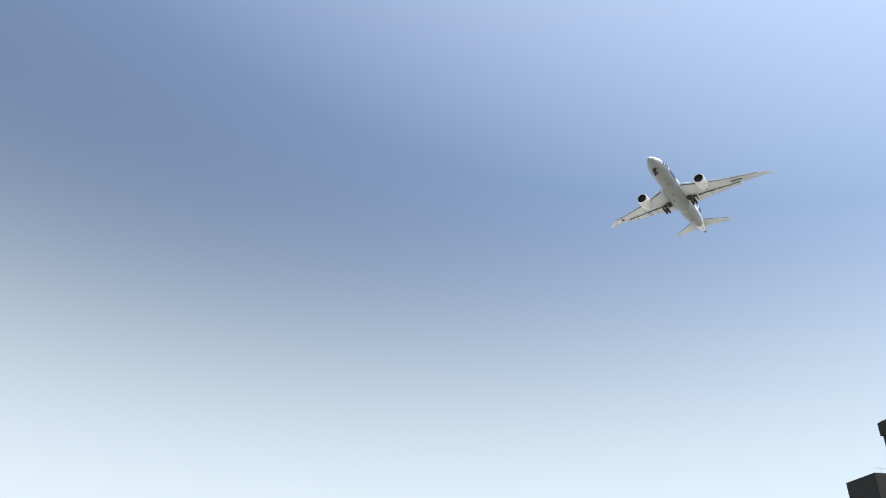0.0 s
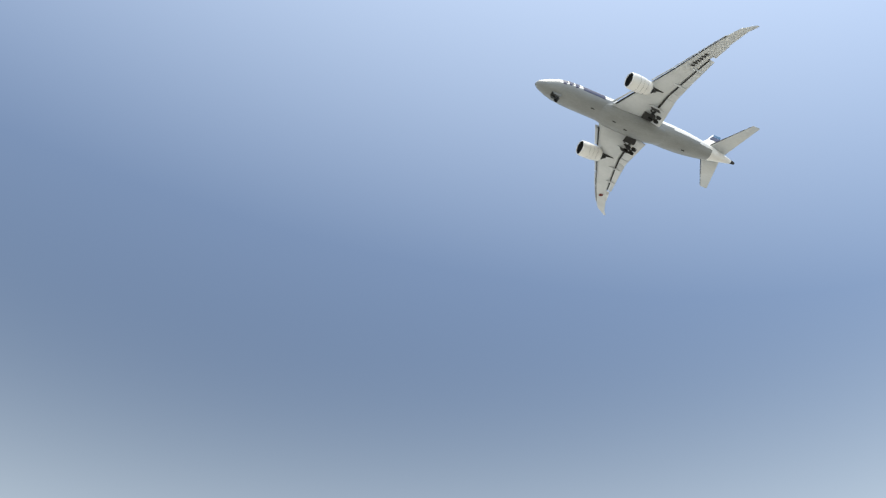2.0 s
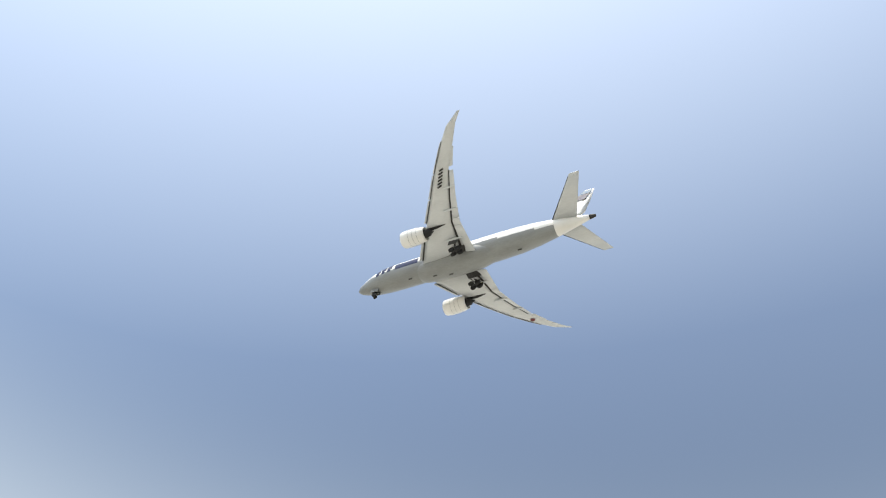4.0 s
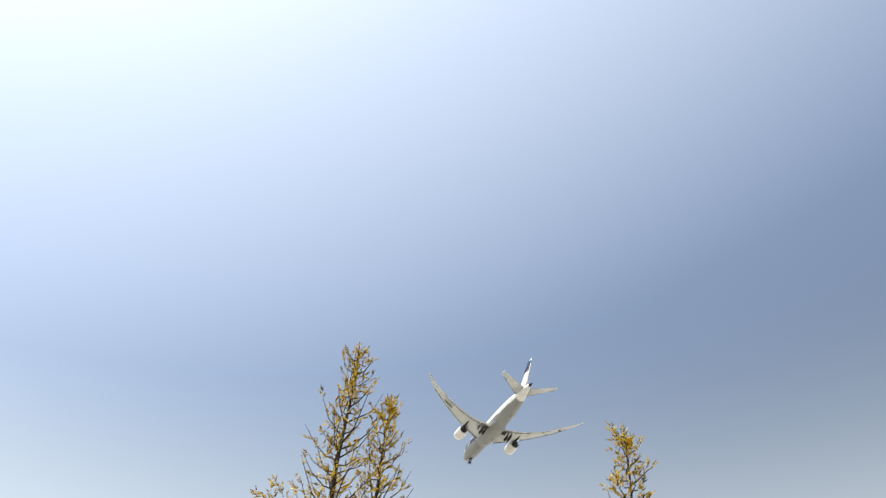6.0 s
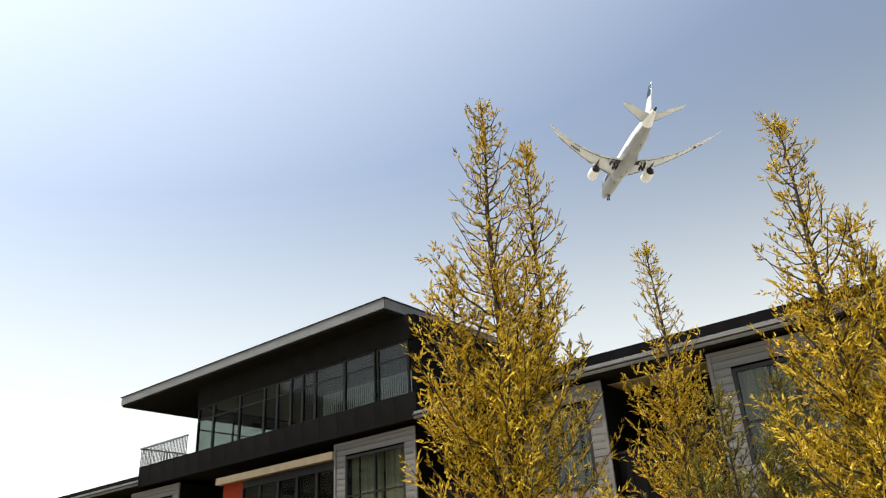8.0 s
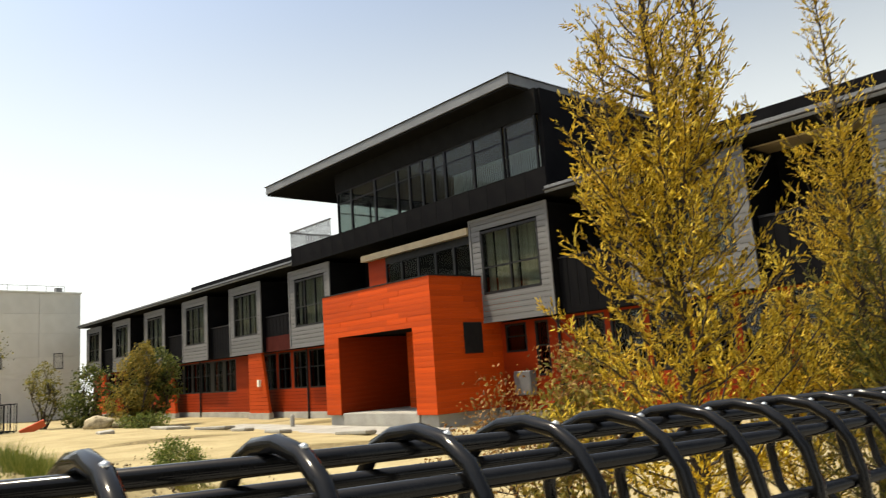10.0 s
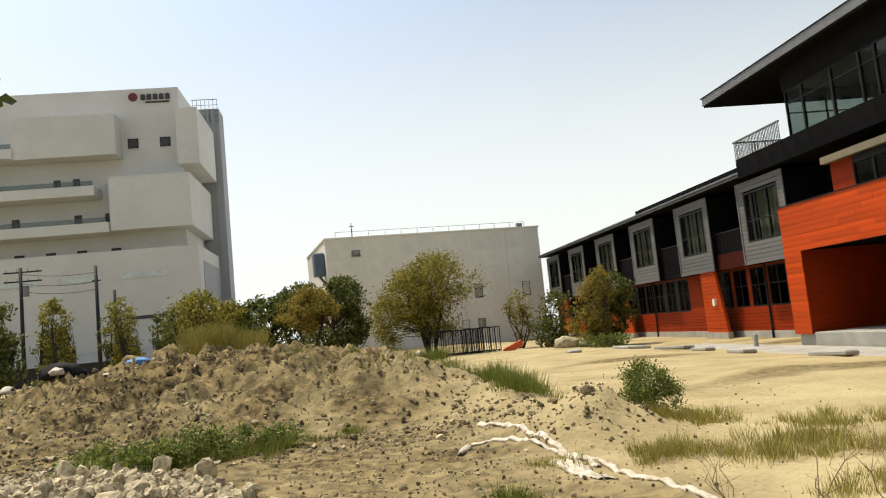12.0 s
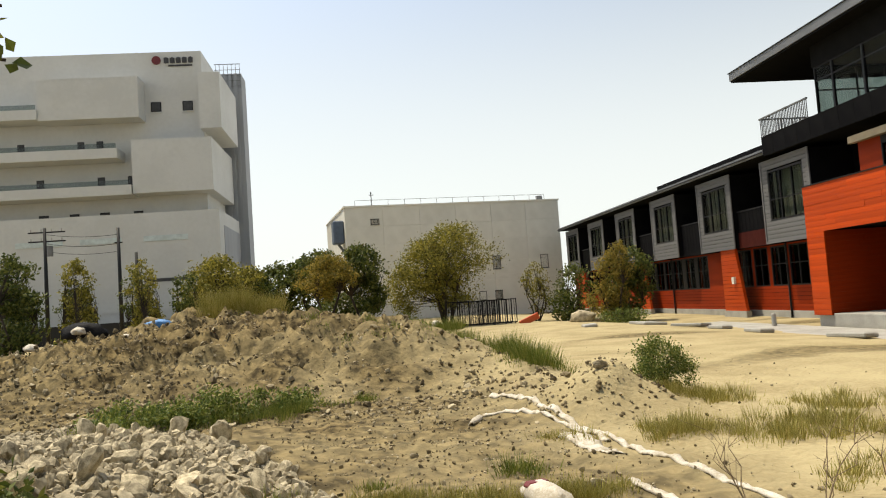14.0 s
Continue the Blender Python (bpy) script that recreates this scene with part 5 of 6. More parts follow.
broadleaf("shrub", (12.8, 38), 4.2, ((0, 0, 2.2, 0.85, 1.5), (0.5, 0, 3.2, 0.6, 0.9), (-0.5, 0, 1.1, 0.9, 0.9)), 0.06, 6500, M_LEAF_RUST, "yellow and rusty shrub beside the school wall", 29, 6, 0.045, "shrub")
broadleaf("shrub", (14.2, 39), 4.0, ((0, 0, 2.9, 0.9, 1.0), (-0.4, 0, 1.6, 1.0, 1.3), (0.6, 0, 2.2, 0.7, 0.9)), 0.085, 5400, M_LEAF_GREEN, "tall loose green shrub beside the school wall", 30, 4, 0.05, "shrub")
broadleaf("shrub", (12.4, 36.5), 0.8, ((0, 0, 0.3, 0.8, 0.3), (0.9, 0, 0.3, 0.7, 0.28)), 0.05, 2200, M_LEAF_WEED, "low yellow-green weeds at the wall", 31, 5, 0.02, "shrub")
for i, (x, y, h, m) in enumerate(((-11.9, 27, 4.0, M_LEAF_GREEN), (-10.6, 29, 3.2, M_LEAF_GREEN), (-9.0, 31, 3.6, M_LEAF_GREEN), (-8.2, 29, 3.9, M_LEAF_OLIVE), (-6.9, 30, 3.3, M_LEAF_GREEN), (-10.0, 27.5, 3.9, M_LEAF_OLIVE), (-12.6, 24, 3.0, M_LEAF_GREEN), (-13.5, 30, 3.4, M_LEAF_GREEN), (-9.0, 20.5, 3.0, M_LEAF_GREEN))):
    broadleaf("sapling", (x, y), h, ((0, 0, h * 0.72, 0.55, h * 0.25), (0.25, 0, h * 0.45, 0.5, h * 0.22), (-0.2, 0, h * 0.25, 0.45, h * 0.18)), 0.055, 3200, m, "thin young tree with sparse leaves behind the heap", 40 + i, 3, 0.035, "tree", "saplings behind the heap")
broadleaf("weed_bush", (4.1, 10.4), 0.78, ((0, 0, 0.38, 0.4, 0.34), (0.2, 0, 0.28, 0.3, 0.24), (-0.2, 0, 0.3, 0.28, 0.26)), 0.018, 7500, M_LEAF_WEED, "round green weed bush on pale sand", 51, 9, 0.006, "bush")
broadleaf("rusty_shrub", (5.0, 4.5), 1.9, ((0, 0, 0.55, 0.65, 0.5), (-0.25, 0.2, 1.0, 0.45, 0.4), (0.45, -0.3, 1.1, 0.6, 0.6), (-0.7, 0.5, 0.45, 0.5, 0.3)), 0.02, 4600, M_LEAF_BROWN, "rusty brown shrub with thin twigs", 52, 11, 0.009, "shrub")
broadleaf("rusty_shrub", (5.35, 4.1), 1.7, ((0, 0, 0.7, 0.7, 0.6), (0.2, 0, 1.2, 0.5, 0.45)), 0.03, 4600, M_LEAF_RUST, "yellow-brown shrub under the conifers", 53, 9, 0.009, "shrub")
broadleaf("leafy_bush", (-1.95, 4.1), 0.8, ((-0.15, 0, 0.38, 0.42, 0.32), (-0.4, 0.1, 0.45, 0.4, 0.3)), 0.032, 1500, M_LEAF_GREEN, "dark green broad-leaved bush among stones", 54, 6, 0.01, "bush")
broadleaf("leafy_bush", (-2.9, 5.2), 0.9, ((-0.3, 0, 0.5, 0.4, 0.4), (-0.6, 0, 0.4, 0.5, 0.35)), 0.032, 1500, M_LEAF_GREEN, "dark green bush beside the stone heap", 55, 6, 0.01, "bush")


def overhanging_tree():
    """A street tree beside the fence, of which a leafy branch reaches into view."""
    rnd = random.Random(8)
    tree = thing("street_tree", "broad-leaved tree with a leafy branch over the plot's edge", "tree", (-2.4, 1.6, -0.02))
    part("trunk", tube([(0, 0, 0), (0.03, 0.02, 1.2), (0, 0.05, 2.4), (0.1, 0.1, 3.6)], [0.09, 0.075, 0.06, 0.03], 10), M_BARK, tree, "slender bark trunk", True)
    centres = []
    limb = bmesh.new()
    for end in ((1.38, 0.72, 2.42), (1.36, 0.75, 2.60), (0.9, 1.2, 3.1), (-0.8, 0.8, 3.0), (0.2, -0.9, 3.3), (-0.5, -0.6, 3.6), (0.6, 0.2, 3.9)):
        e = Vector(end)
        s = Vector((0.05, 0.05, 2.3))
        m = (e + s) / 2 + Vector((0, 0, 0.15))
        tube([s, m, e], [0.025, 0.014, 0.005], 6, limb, False)
        for _ in range(60):
            q = m + (e - m) * rnd.uniform(0.35, 1.02)
            centres.append((q.x + rnd.uniform(-0.06, 0.05), q.y + rnd.uniform(-0.06, 0.06), q.z + rnd.uniform(-0.07, 0.06)))
    part("branchwork", limb, M_BARK, tree)
    leaf_mesh(centres, 0.028, M_LEAF_GREEN, tree, "crown", "broad green leaves")


overhanging_tree()


def grass(name, x, y, rx, ry, height, count, material, label, seed):
    rnd = random.Random(seed)
    ob = thing(name, label, "grass", (0, 0, 0), kind="stuff")
    blades = []
    tufts = [(x + rx * rnd.uniform(-1, 1), y + ry * rnd.uniform(-1, 1), rnd.uniform(0.5, 1.1)) for _ in range(max(3, count // 45))]
    for _ in range(count):
        tx, ty, th = rnd.choice(tufts)
        a = rnd.random() * 6.283
        r = abs(rnd.gauss(0, 0.07 + 0.10 * height))
        px, py = tx + r * math.cos(a), ty + r * math.sin(a)
        h = height * th * rnd.uniform(0.4, 1.0)
        lean = rnd.uniform(0.1, 0.55) * h
        z = ground_z(px, py) - 0.01
        blades.append(((px, py, z), (px + lean * math.cos(a) + 0.05 * h, py + lean * math.sin(a), z + h), rnd.uniform(0.0016, 0.0034) * (1 + y * 0.05)))
    leaf = needle_mesh(blades, material, ob, "blades")
    return ob


for x, y, h, seed in ((-3.6, 11.3, 0.42, 81), (-2.5, 11.5, 0.5, 82), (-1.6, 11.9, 0.4, 83), (-3.0, 10.9, 0.35, 84)):
    broadleaf("weed_bush", (x, y), h, ((0, 0, h * 0.5, 0.5, h * 0.45), (0.4, 0, h * 0.4, 0.35, h * 0.35)), 0.028, 1800, M_LEAF_WEED, "loose leafy green weeds at the heap's foot", seed, 8, 0.006, "bush")
grass("green_weeds", -2.6, 11.6, 1.6, 0.7, 0.34, 3600, M_GRASS_GREEN, "patch of green weeds at the heap's foot", 61)
grass("green_weeds", -0.9, 12.3, 0.9, 0.4, 0.20, 1200, M_GRASS_GREEN, "thin green weeds at the heap's foot", 62)
grass("tall_weeds", 2.9, 13.6, 0.45, 1.2, 0.54, 3120, M_GRASS_GREEN, "tall weeds on the heap's end", 63)
grass("tall_weeds", 2.3, 17.5, 0.35, 2.2, 0.41, 2400, M_GRASS_GREEN, "line of weeds along the heap", 64)
grass("dry_grass", 4.3, 7.3, 0.75, 0.5, 0.26, 3120, M_GRASS, "dry yellow grass tufts on sand", 65)
grass("dry_grass", 3.25, 7.9, 0.35, 0.35, 0.24, 1920, M_GRASS, "dry yellow grass tufts on sand", 66)
grass("dry_grass", 4.45, 9.7, 0.5, 0.35, 0.26, 1680, M_GRASS, "dry yellow grass tufts on sand", 67)
grass("dry_grass", 5.6, 8.6, 0.7, 0.6, 0.22, 1440, M_GRASS, "dry yellow grass tufts on sand", 68)
grass("dry_grass", 3.9, 5.6, 0.6, 0.4, 0.18, 1200, M_GRASS, "dry grass near the shrubs", 69)
grass("yellow_grass", 0.9, 5.85, 1.1, 0.16, 0.15, 4560, M_GRASS, "yellow grass edge near the fence", 70)
grass("heap_grass", -3.2, 20.0, 0.85, 0.8, 0.75, 9000, M_GRASS, "yellow-green long grass on the earth heap", 71)
grass("small_weed", 1.27, 6.6, 0.12, 0.12, 0.27, 384, M_GRASS_GREEN, "small upright weed on bare soil", 72)
grass("small_weed", 0.0, 6.5, 0.1, 0.1, 0.16, 216, M_GRASS_GREEN, "small weed on bare soil", 73)
grass("small_weed", -0.75, 6.1, 0.1, 0.1, 0.23, 264, M_GRASS_GREEN, "small weed beside stones", 74)
grass("tall_weeds", 3.6, 35.5, 0.8, 0.6, 0.90, 1680, M_GRASS_GREEN, "tall weeds before the metal cages", 75)
grass("small_weed", 2.1, 8.0, 0.3, 0.3, 0.16, 384, M_GRASS, "sparse weeds beside plastic strips", 76)
grass("heap_weeds", 0.2, 15.8, 1.6, 0.9, 0.25, 1200, M_GRASS_GREEN, "sparse weeds on the heap", 77)


def dead_stems():
    rnd = random.Random(12)
    for i, (x, y) in enumerate(((3.35, 4.5), (3.7, 4.9), (4.1, 4.6), (3.0, 4.9), (2.6, 5.2))):
        ob = thing("dead_weed", "dry leafless weed stem with thin branches", "weed", (x, y, ground_z(x, y) - 0.02), "dead weeds")
        for _ in range(4):
            bm = bmesh.new()
            a, l = rnd.random() * 6.28, rnd.uniform(0.35, 0.75)
            d = Vector((0.45 * math.cos(a), 0.45 * math.sin(a), 1)).normalized()
            pts = [Vector((0, 0, 0)) + d * l * k / 4 + Vector((rnd.gauss(0, 0.012), rnd.gauss(0, 0.012), 0)) * k for k in range(5)]
            tube(pts, [0.005, 0.0045, 0.004, 0.003, 0.0015], 5, bm, False)
            for k in (2, 3, 3, 4):
                e = pts[k] + Vector((rnd.gauss(0, 0.09), rnd.gauss(0, 0.09), rnd.uniform(0.05, 0.16)))
                tube([pts[k], e], [0.0025, 0.001], 4, bm, False)
            part("stem", bm, M_DEAD, ob)


dead_stems()


# ---- stones, clods, sheets and clutter ----
M_STONE = mat("pale_stone", (0.55, 0.47, 0.31), (0.22, 0.18, 0.105), rough=0.9, scale=5, fine=40, bump=0.5, depth=0.02, per_piece=0.25)
M_CLOD = leaf_mat("earth_clod", (0.085, 0.064, 0.034), (0.21, 0.165, 0.09), (0.42, 0.355, 0.23), 0.0, 0.95)
M_SHEET = mat("white_plastic_sheet", (0.60, 0.55, 0.46), (0.34, 0.29, 0.20), rough=0.6, scale=6, fine=60, bump=0.6, depth=0.02)
M_BLACK_BAG = mat("black_plastic", (0.010, 0.010, 0.011), rough=0.7, spec=0.1, scale=4, bump=0.6, depth=0.08)
M_TARP = mat("blue_tarp", (0.05, 0.22, 0.48), (0.04, 0.16, 0.38), rough=0.5, scale=4, bump=0.6, depth=0.08)
M_ORANGE_PLASTIC = mat("orange_plastic", (0.60, 0.10, 0.03), rough=0.5, scale=4, bump=0.1)


def stone_mesh(seed, detail=2):
    rnd = random.Random(seed)
    bm = bmesh.new()
    bmesh.ops.create_icosphere(bm, subdivisions=detail, radius=0.5)
    cuts = [(Vector((rnd.gauss(0, 1), rnd.gauss(0, 1), rnd.gauss(0, 1))).normalized(), rnd.uniform(0.2, 0.38)) for _ in range(10)]
    off = Vector((seed * 3.1, seed * 1.7, 0))
    for v in bm.verts:
        for n, d in cuts:
            over = v.co.dot(n) - d
            if over > 0:
                v.co -= n * over
        v.co *= 1 + 0.12 * noise.noise(v.co * 3 + off)
    return mesh_of("stone", bm, M_STONE)


def build_stones():
    rnd = random.Random(31)
    kinds = [stone_mesh(k, 2) for k in range(9)]
    count = 0
    placed = []
    while count < 290:
        y = 4.4 + 6.4 * rnd.random() ** 1.25
        edge = -0.4 - (y - 6.3) * 0.47
        x = edge - abs(rnd.gauss(0, 1.5)) + rnd.gauss(0, 0.08)
        if x < -6:
            continue
        size = min(0.32, 0.12 + rnd.expovariate(13.0))
        if any((x - a) ** 2 + (y - b) ** 2 < (0.38 * (size + c)) ** 2 for a, b, c in placed):
            size *= 0.6
        placed.append((x, y, size))
        ob = new("stone", rnd.choice(kinds))
        ob.location = (x, y, ground_z(x, y) + size * rnd.uniform(0.12, 0.42))
        ob.rotation_euler = (rnd.random() * 6, rnd.random() * 6, rnd.random() * 6)
        ob.scale = (size * rnd.uniform(0.9, 1.4), size * rnd.uniform(0.8, 1.1), size * rnd.uniform(0.6, 0.9))
        tagged(ob, "pale rough broken stone in a loose heap", "stone", "stone heap")
        count += 1
    rest = tagged(new("rubble"), "small pale rubble between the larger stones", "rubble", kind="stuff")
    vs, fs = [], []
    base = stone_mesh(77, 1)
    bv = np.array([v.co[:] for v in base.vertices])
    bf = np.array([p.vertices[:] for p in base.polygons])

    def scatter(n, place, smin, smax, rate):
        for _ in range(n):
            x, y = place()
            s = min(smax, smin + rnd.expovariate(rate))
            rot = np.array(Euler((rnd.random() * 6, rnd.random() * 6, rnd.random() * 6)).to_matrix())
            fs.append(bf + len(vs) * len(bv))
            vs.append((bv * np.array([s * rnd.uniform(0.8, 1.4), s, s * rnd.uniform(0.5, 0.9)])) @ rot.T + np.array([x, y, ground_z(x, y) + s * 0.15]))

    def near_heap():
        y = 4.0 + 8.0 * rnd.random()
        return -0.5 - (y - 6.3) * 0.47 - abs(rnd.gauss(0, 2.0)), y
    scatter(13500, near_heap, 0.05, 0.2, 20)
    raw("pebbles", np.concatenate(vs), np.concatenate(fs), M_STONE, rest)
    clods = tagged(new("earth_clods"), "scattered brown clods and grit on the soil", "clods", kind="stuff")
    vs, fs = [], []
    scatter(13000, lambda: (rnd.uniform(-10, 3.0) if rnd.random() < 0.6 else rnd.uniform(-10, -2.5), rnd.uniform(10.5, 19.0)), 0.025, 0.2, 30)
    scatter(3500, lambda: (rnd.gauss(0.5, 1.4), rnd.uniform(4.8, 11.5)), 0.012, 0.08, 60)
    scatter(400, lambda: (rnd.uniform(2, 8), rnd.uniform(5, 20)), 0.01, 0.06, 60)
    scatter(300, lambda: (rnd.gauss(3.1, 0.55), rnd.gauss(9.8, 0.6)), 0.03, 0.12, 40)
    raw("clods", np.concatenate(vs), np.concatenate(fs), M_CLOD, clods)
    for x, y, s in ((3.02, 9.75, 0.17), (3.25, 10.2, 0.12), (1.75, 6.0, 0.12), (1.1, 7.4, 0.09), (0.4, 7.9, 0.08), (2.1, 5.4, 0.1)):
        ob = new("stone", kinds[1])
        ob.location = (x, y, ground_z(x, y) + s * 0.3)
        ob.scale = (s * 1.3, s, s * 0.8)
        tagged(ob, "single pale stone on bare soil", "stone")


build_stones()


def ribbon(name, path, width, label, seed, material=M_SHEET):
    """A crumpled strip of sheet along a path on the ground."""
    rnd = random.Random(seed)
    ob = thing(name, label, "plastic sheet")
    pts = [Vector((x, y, 0)) for x, y in path]
    dense = []
    for a, b in zip(pts, pts[1:]):
        n = max(2, int((b - a).length / 0.05))
        dense += [a + (b - a) * k / n for k in range(n)]
    rows_, m = [], 9
    for i, p in enumerate(dense):
        d = (dense[min(i + 1, len(dense) - 1)] - dense[max(i - 1, 0)]).normalized()
        s = Vector((-d.y, d.x, 0))
        w = width * (0.75 + 0.35 * noise.noise(Vector((i * 0.3, seed, 0))))
        row = []
        for k in range(m):
            u = k / (m - 1) - 0.5
            q = p + s * (u * w + 0.05 * noise.noise(Vector((i * 0.11, seed * 2.0, 1))))
            h = 0.012 + 0.02 * abs(noise.noise(Vector((i * 0.6, k * 1.7, seed)))) + 0.018 * (0.25 - u * u) * 4 * (0.5 + 0.5 * noise.noise(Vector((i * 0.2, seed, 5))))
            row.append((q.x, q.y, ground_z(q.x, q.y) + h * (1 if 0 < k < m - 1 else 0.25)))
        rows_.append(row)
    verts = [v for r in rows_ for v in r]
    faces = [(i * m + k, i * m + k + 1, (i + 1) * m + k + 1, (i + 1) * m + k) for i in range(len(rows_) - 1) for k in range(m - 1)]
    sheet = raw("sheet", verts, faces, material, ob, "", True)
    sheet.modifiers.new("thickness", "SOLIDIFY").thickness = 0.006


ribbon("plastic_strip", ((1.75, 11.1), (2.0, 10.6), (2.25, 9.4), (2.45, 8.1), (2.65, 6.8), (2.8, 5.7), (2.86, 4.6), (2.9, 3.9)), 0.10, "crumpled whitish plastic strip lying across the sand", 1)
ribbon("plastic_strip", ((1.45, 10.0), (1.75, 9.9), (2.05, 9.5), (2.25, 8.8), (2.42, 7.6)), 0.07, "second crumpled whitish plastic strip on soil", 2)
ribbon("plastic_scrap", ((1.2, 9.35), (1.32, 9.55), (1.36, 9.75)), 0.09, "small white plastic scrap on soil", 3)
ribbon("plastic_film", ((2.1, 8.3), (2.2, 7.7), (2.3, 7.0)), 0.3, "thin dusty film lying beside the strips", 4)
ribbon("plastic_film", ((2.05, 6.0), (2.2, 5.3)), 0.1, "thin dusty film on the sand", 5)


def sack(name, x, y, sx, sy, sz, material, label, seed, category="sack", z=None):
    bm = bmesh.new()
    bmesh.ops.create_icosphere(bm, subdivisions=3, radius=0.5)
    for v in bm.verts:
        p = v.co.copy()
        v.co *= 1 + 0.25 * noise.noise(p * 3 + Vector((seed, 0, 0))) + 0.08 * noise.noise(p * 9)
        v.co = Vector((v.co.x * sx, v.co.y * sy, max(-0.3, v.co.z) * sz))
    ob = part(name, bm, material, None, "", True)
    ob.location = (x, y, (ground_z(x, y) if z is None else z) + 0.28 * sz)
    ob.rotation_euler = (0, 0, seed)
    return tagged(ob, label, category)


sack("white_sack", 1.05, 33.0, 0.6, 0.6, 0.75, M_SHEET, "large white sack behind the earth heap", 1)
sack("white_sack", 3.3, 36.5, 0.9, 0.7, 0.8, M_SHEET, "white sack beside the metal cages", 2)
sack("white_boulder", 10.9, 37.3, 1.4, 0.8, 0.75, M_STONE, "pale boulder at the plot's edge", 3, "stone")
sack("white_boulder", 11.9, 37.8, 0.8, 0.6, 0.4, M_STONE, "small pale boulder at the plot's edge", 4, "stone")
litter = sack("litter_bag", 1.25, 5.6, 0.62, 0.25, 0.2, M_SHEET, "white plastic bag with red print lying in grass", 5, "bag")
part("red_print", box(-0.2, -0.08, -0.1, 0.1, 0.03, 0.09, 0.025), M_RED, litter, "red printed patch")
sack("black_bag", -6.9, 19.3, 1.2, 0.7, 0.48, M_BLACK_BAG, "black plastic covered pile on the heap", 6, "bag")
sack("blue_tarp", -5.0, 18.9, 0.75, 0.5, 0.26, M_TARP, "crumpled blue tarpaulin on the heap", 7, "tarpaulin")
for i in range(8):
    sack("white_bag", -7.8 + i * 0.36, 18.5 + 0.15 * (i % 3), 0.4, 0.3, 0.22, M_SHEET, "small white bag in a row on the heap", 8 + i, "bag")
for x, y, s in ((13.0, 19.2, 1.1), (12.7, 23.5, 0.9), (12.8, 26.4, 0.8), (9.3, 31, 0.9), (13.2, 29.8, 1.4), (12.6, 33.0, 1.8)):
    bm = box(-s * 0.3, s * 0.3, -s * 0.5, s * 0.5, -0.06, 0.07, 0.03)
    ob = part("concrete_slab", bm, M_CONCRETE)
    ob.location = (x, y, ground_z(x, y) + 0.05)
    ob.rotation_euler = (0, radians(4), x)
    tagged(ob, "loose grey concrete slab lying on the ground", "slab", "loose slabs")
ob = part("bollard", tube([(0, 0, 0), (0, 0, 0.45), (0, 0, 0.5)], [0.09, 0.09, 0.06], 12), M_CONCRETE)
ob.location = (15.0, 26.6, -0.3)
tagged(ob, "short grey bollard before the portal", "bollard")


def cage(x, y, w, h, turn):
    ob = thing("metal_cage", "black metal site barrier with upright bars", "barrier", (x, y, ground_z(x, y)), "site barriers")
    ob.rotation_euler = (0, 0, turn)
    part("frame", join(frame_bm(-0.02, 0.02, 0, w, 0.05, h, 0.05), box(-0.25, 0.25, 0.1, 0.16, 0, 0.06)), M_BLACK_METAL, ob)
    n = int(w / 0.13)
    me = mesh_of("bar", box(-0.012, 0.012, -0.012, 0.012, 0.1, h - 0.05), M_BLACK_METAL)
    for k in range(1, n):
        share("bar", me, ob, (0, k * w / n, 0))


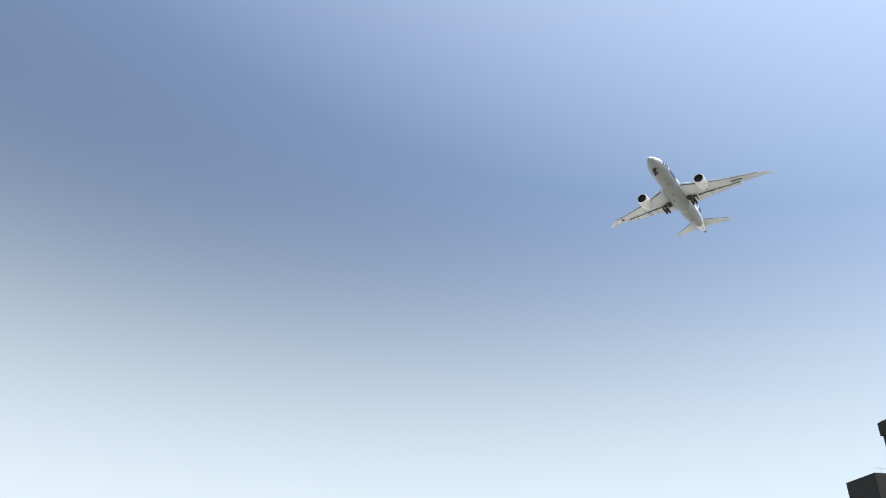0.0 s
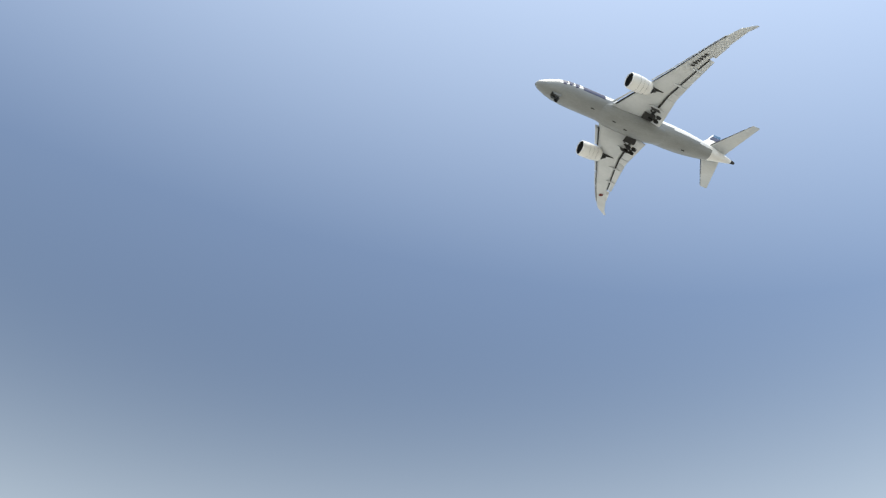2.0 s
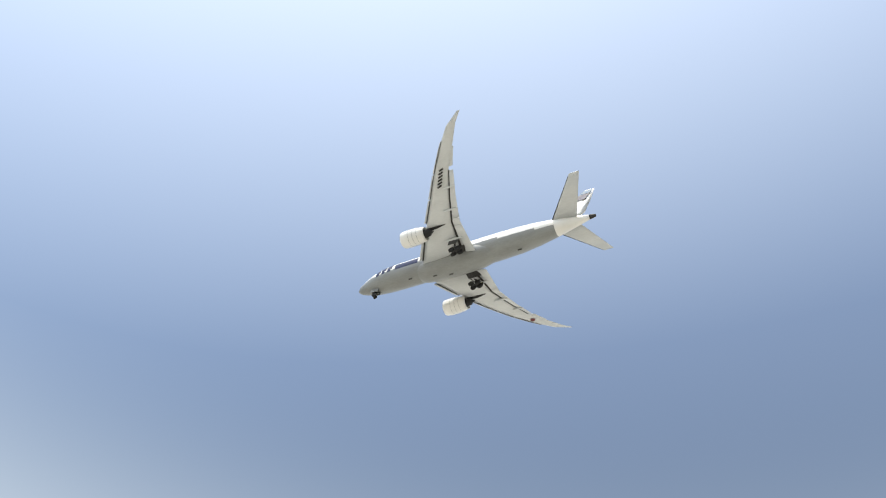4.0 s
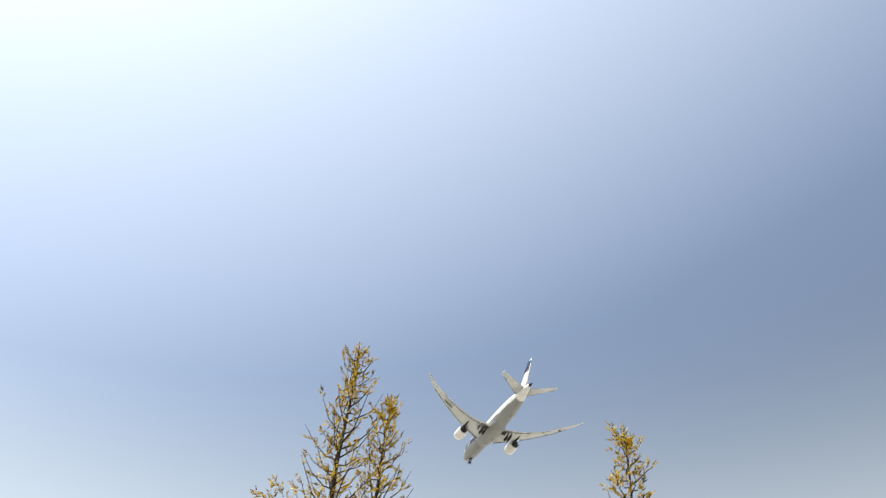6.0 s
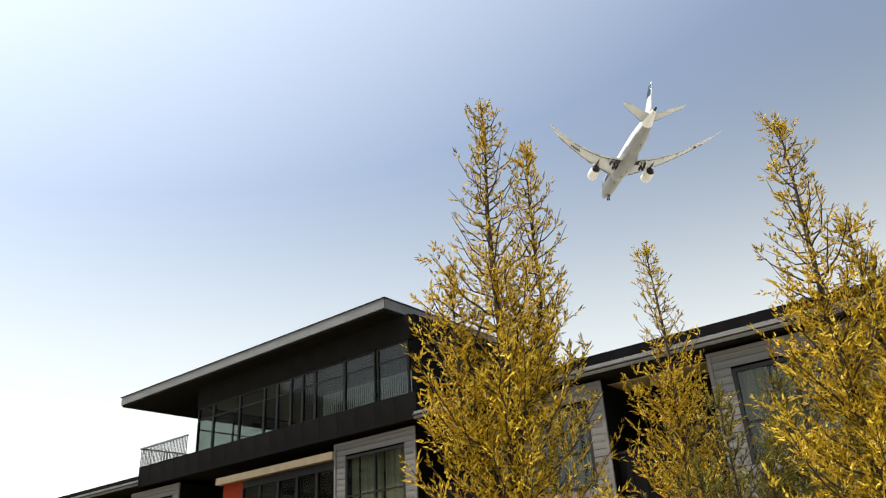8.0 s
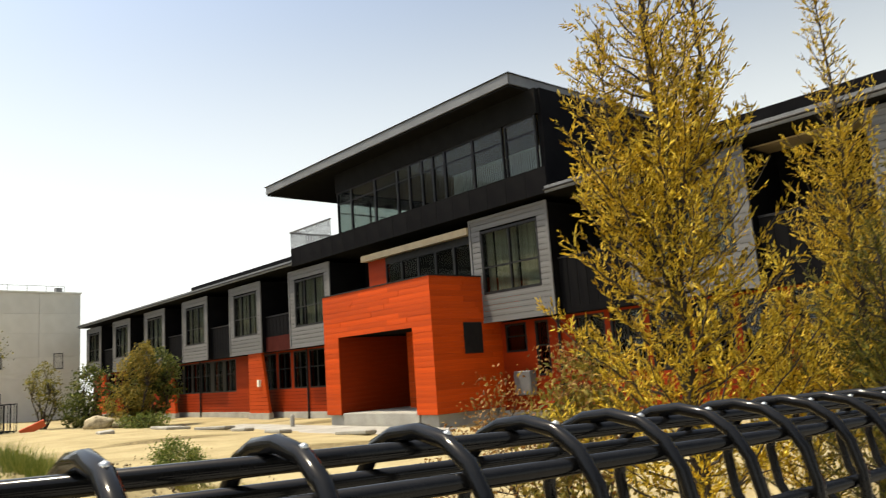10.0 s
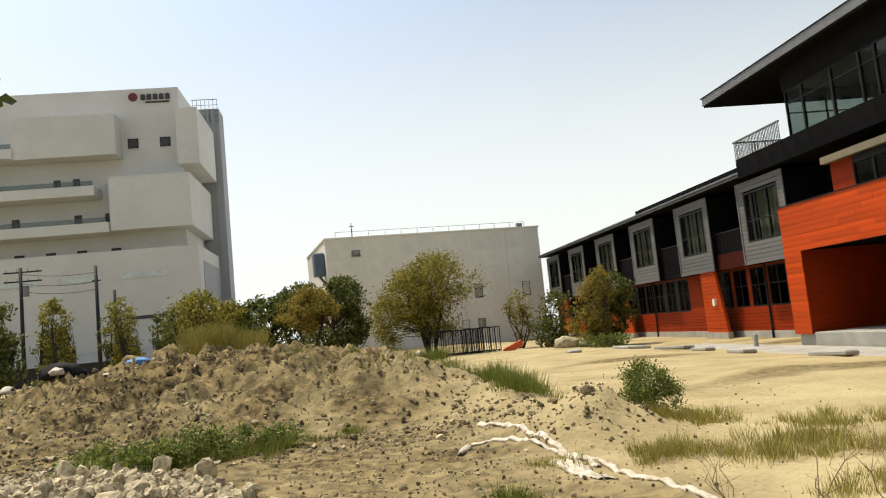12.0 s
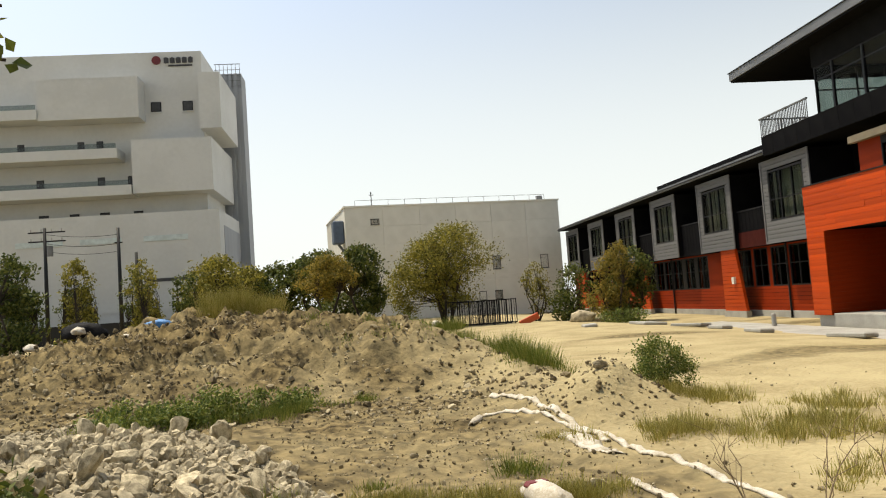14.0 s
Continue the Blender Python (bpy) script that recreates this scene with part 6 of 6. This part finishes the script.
for x, y, w, t in ((5.0, 41, 1.3, 1.5), (5.6, 40.6, 1.4, 1.5), (6.2, 40.2, 1.5, 1.6), (6.9, 40.3, 1.4, 1.5), (7.5, 40.4, 1.3, 1.4), (5.9, 41.4, 1.6, 1.6), (7.0, 41.5, 1.6, 1.5), (6.5, 40.8, 1.5, 1.45), (7.3, 41.0, 1.4, 1.6)):
    cage(x + w / 2, y, w, 1.35, t)
ob = part("orange_barrier", box(-0.6, 0.6, -0.05, 0.05, 0, 0.35, 0.03), M_ORANGE_PLASTIC)
ob.matrix_basis = pose(8.6, 39.2, ground_z(8.6, 39.2), 0, -20, 15)
tagged(ob, "orange plastic barrier leaning on earth", "barrier")


def utility_pole(x, y, h, arm):
    pole = thing("utility_pole", "grey concrete utility pole with crossarm", "pole", (x, y, 0), "utility poles")
    part("shaft", tube([(0, 0, -0.2), (0, 0, h)], [0.17, 0.11], 12), M_BLACK_METAL, pole, "", True)
    if arm:
        for z in (h - 0.4, h - 1.1):
            part("crossarm", box(-1.2, 1.5, -0.05, 0.05, z, z + 0.1), M_BLACK_METAL, pole)
            for k in range(4):
                part("insulator", tube([(-1.0 + k * 0.75, 0, z + 0.1), (-1.0 + k * 0.75, 0, z + 0.32)], [0.05, 0.03], 8), M_CONCRETE, pole)
        part("transformer", tube([(0.35, 0, h - 2.2), (0.35, 0, h - 1.4)], 0.22, 12), M_FASCIA, pole)
    else:
        part("bracket", box(-0.3, 0.3, -0.04, 0.04, h - 1.2, h - 1.1), M_BLACK_METAL, pole)


utility_pole(-18.6, 60, 8.8, False)
utility_pole(-17.9, 62, 7.0, False)
utility_pole(-24.0, 60, 9.1, True)
for z, sag in ((8.6, 0.5), (7.9, 0.6), (7.3, 0.6)):
    ob = part("cable", tube([(-24.0 + 5.4 * k / 10, 60.0, z - sag * 4 * (k / 10) * (1 - k / 10) * 0.4 - 0.3 * k / 10) for k in range(11)], 0.018, 5), M_BLACK_METAL)
    tagged(ob, "thin black overhead cable between the poles", "cable", "overhead cables")
# low wall behind the plot
ob = part("boundary_wall", box(-40, -7.5, 63.2, 63.4, -0.1, 1.5), M_PLASTER_DARK)
tagged(ob, "low dark boundary wall behind the plot", "wall", kind="structure")
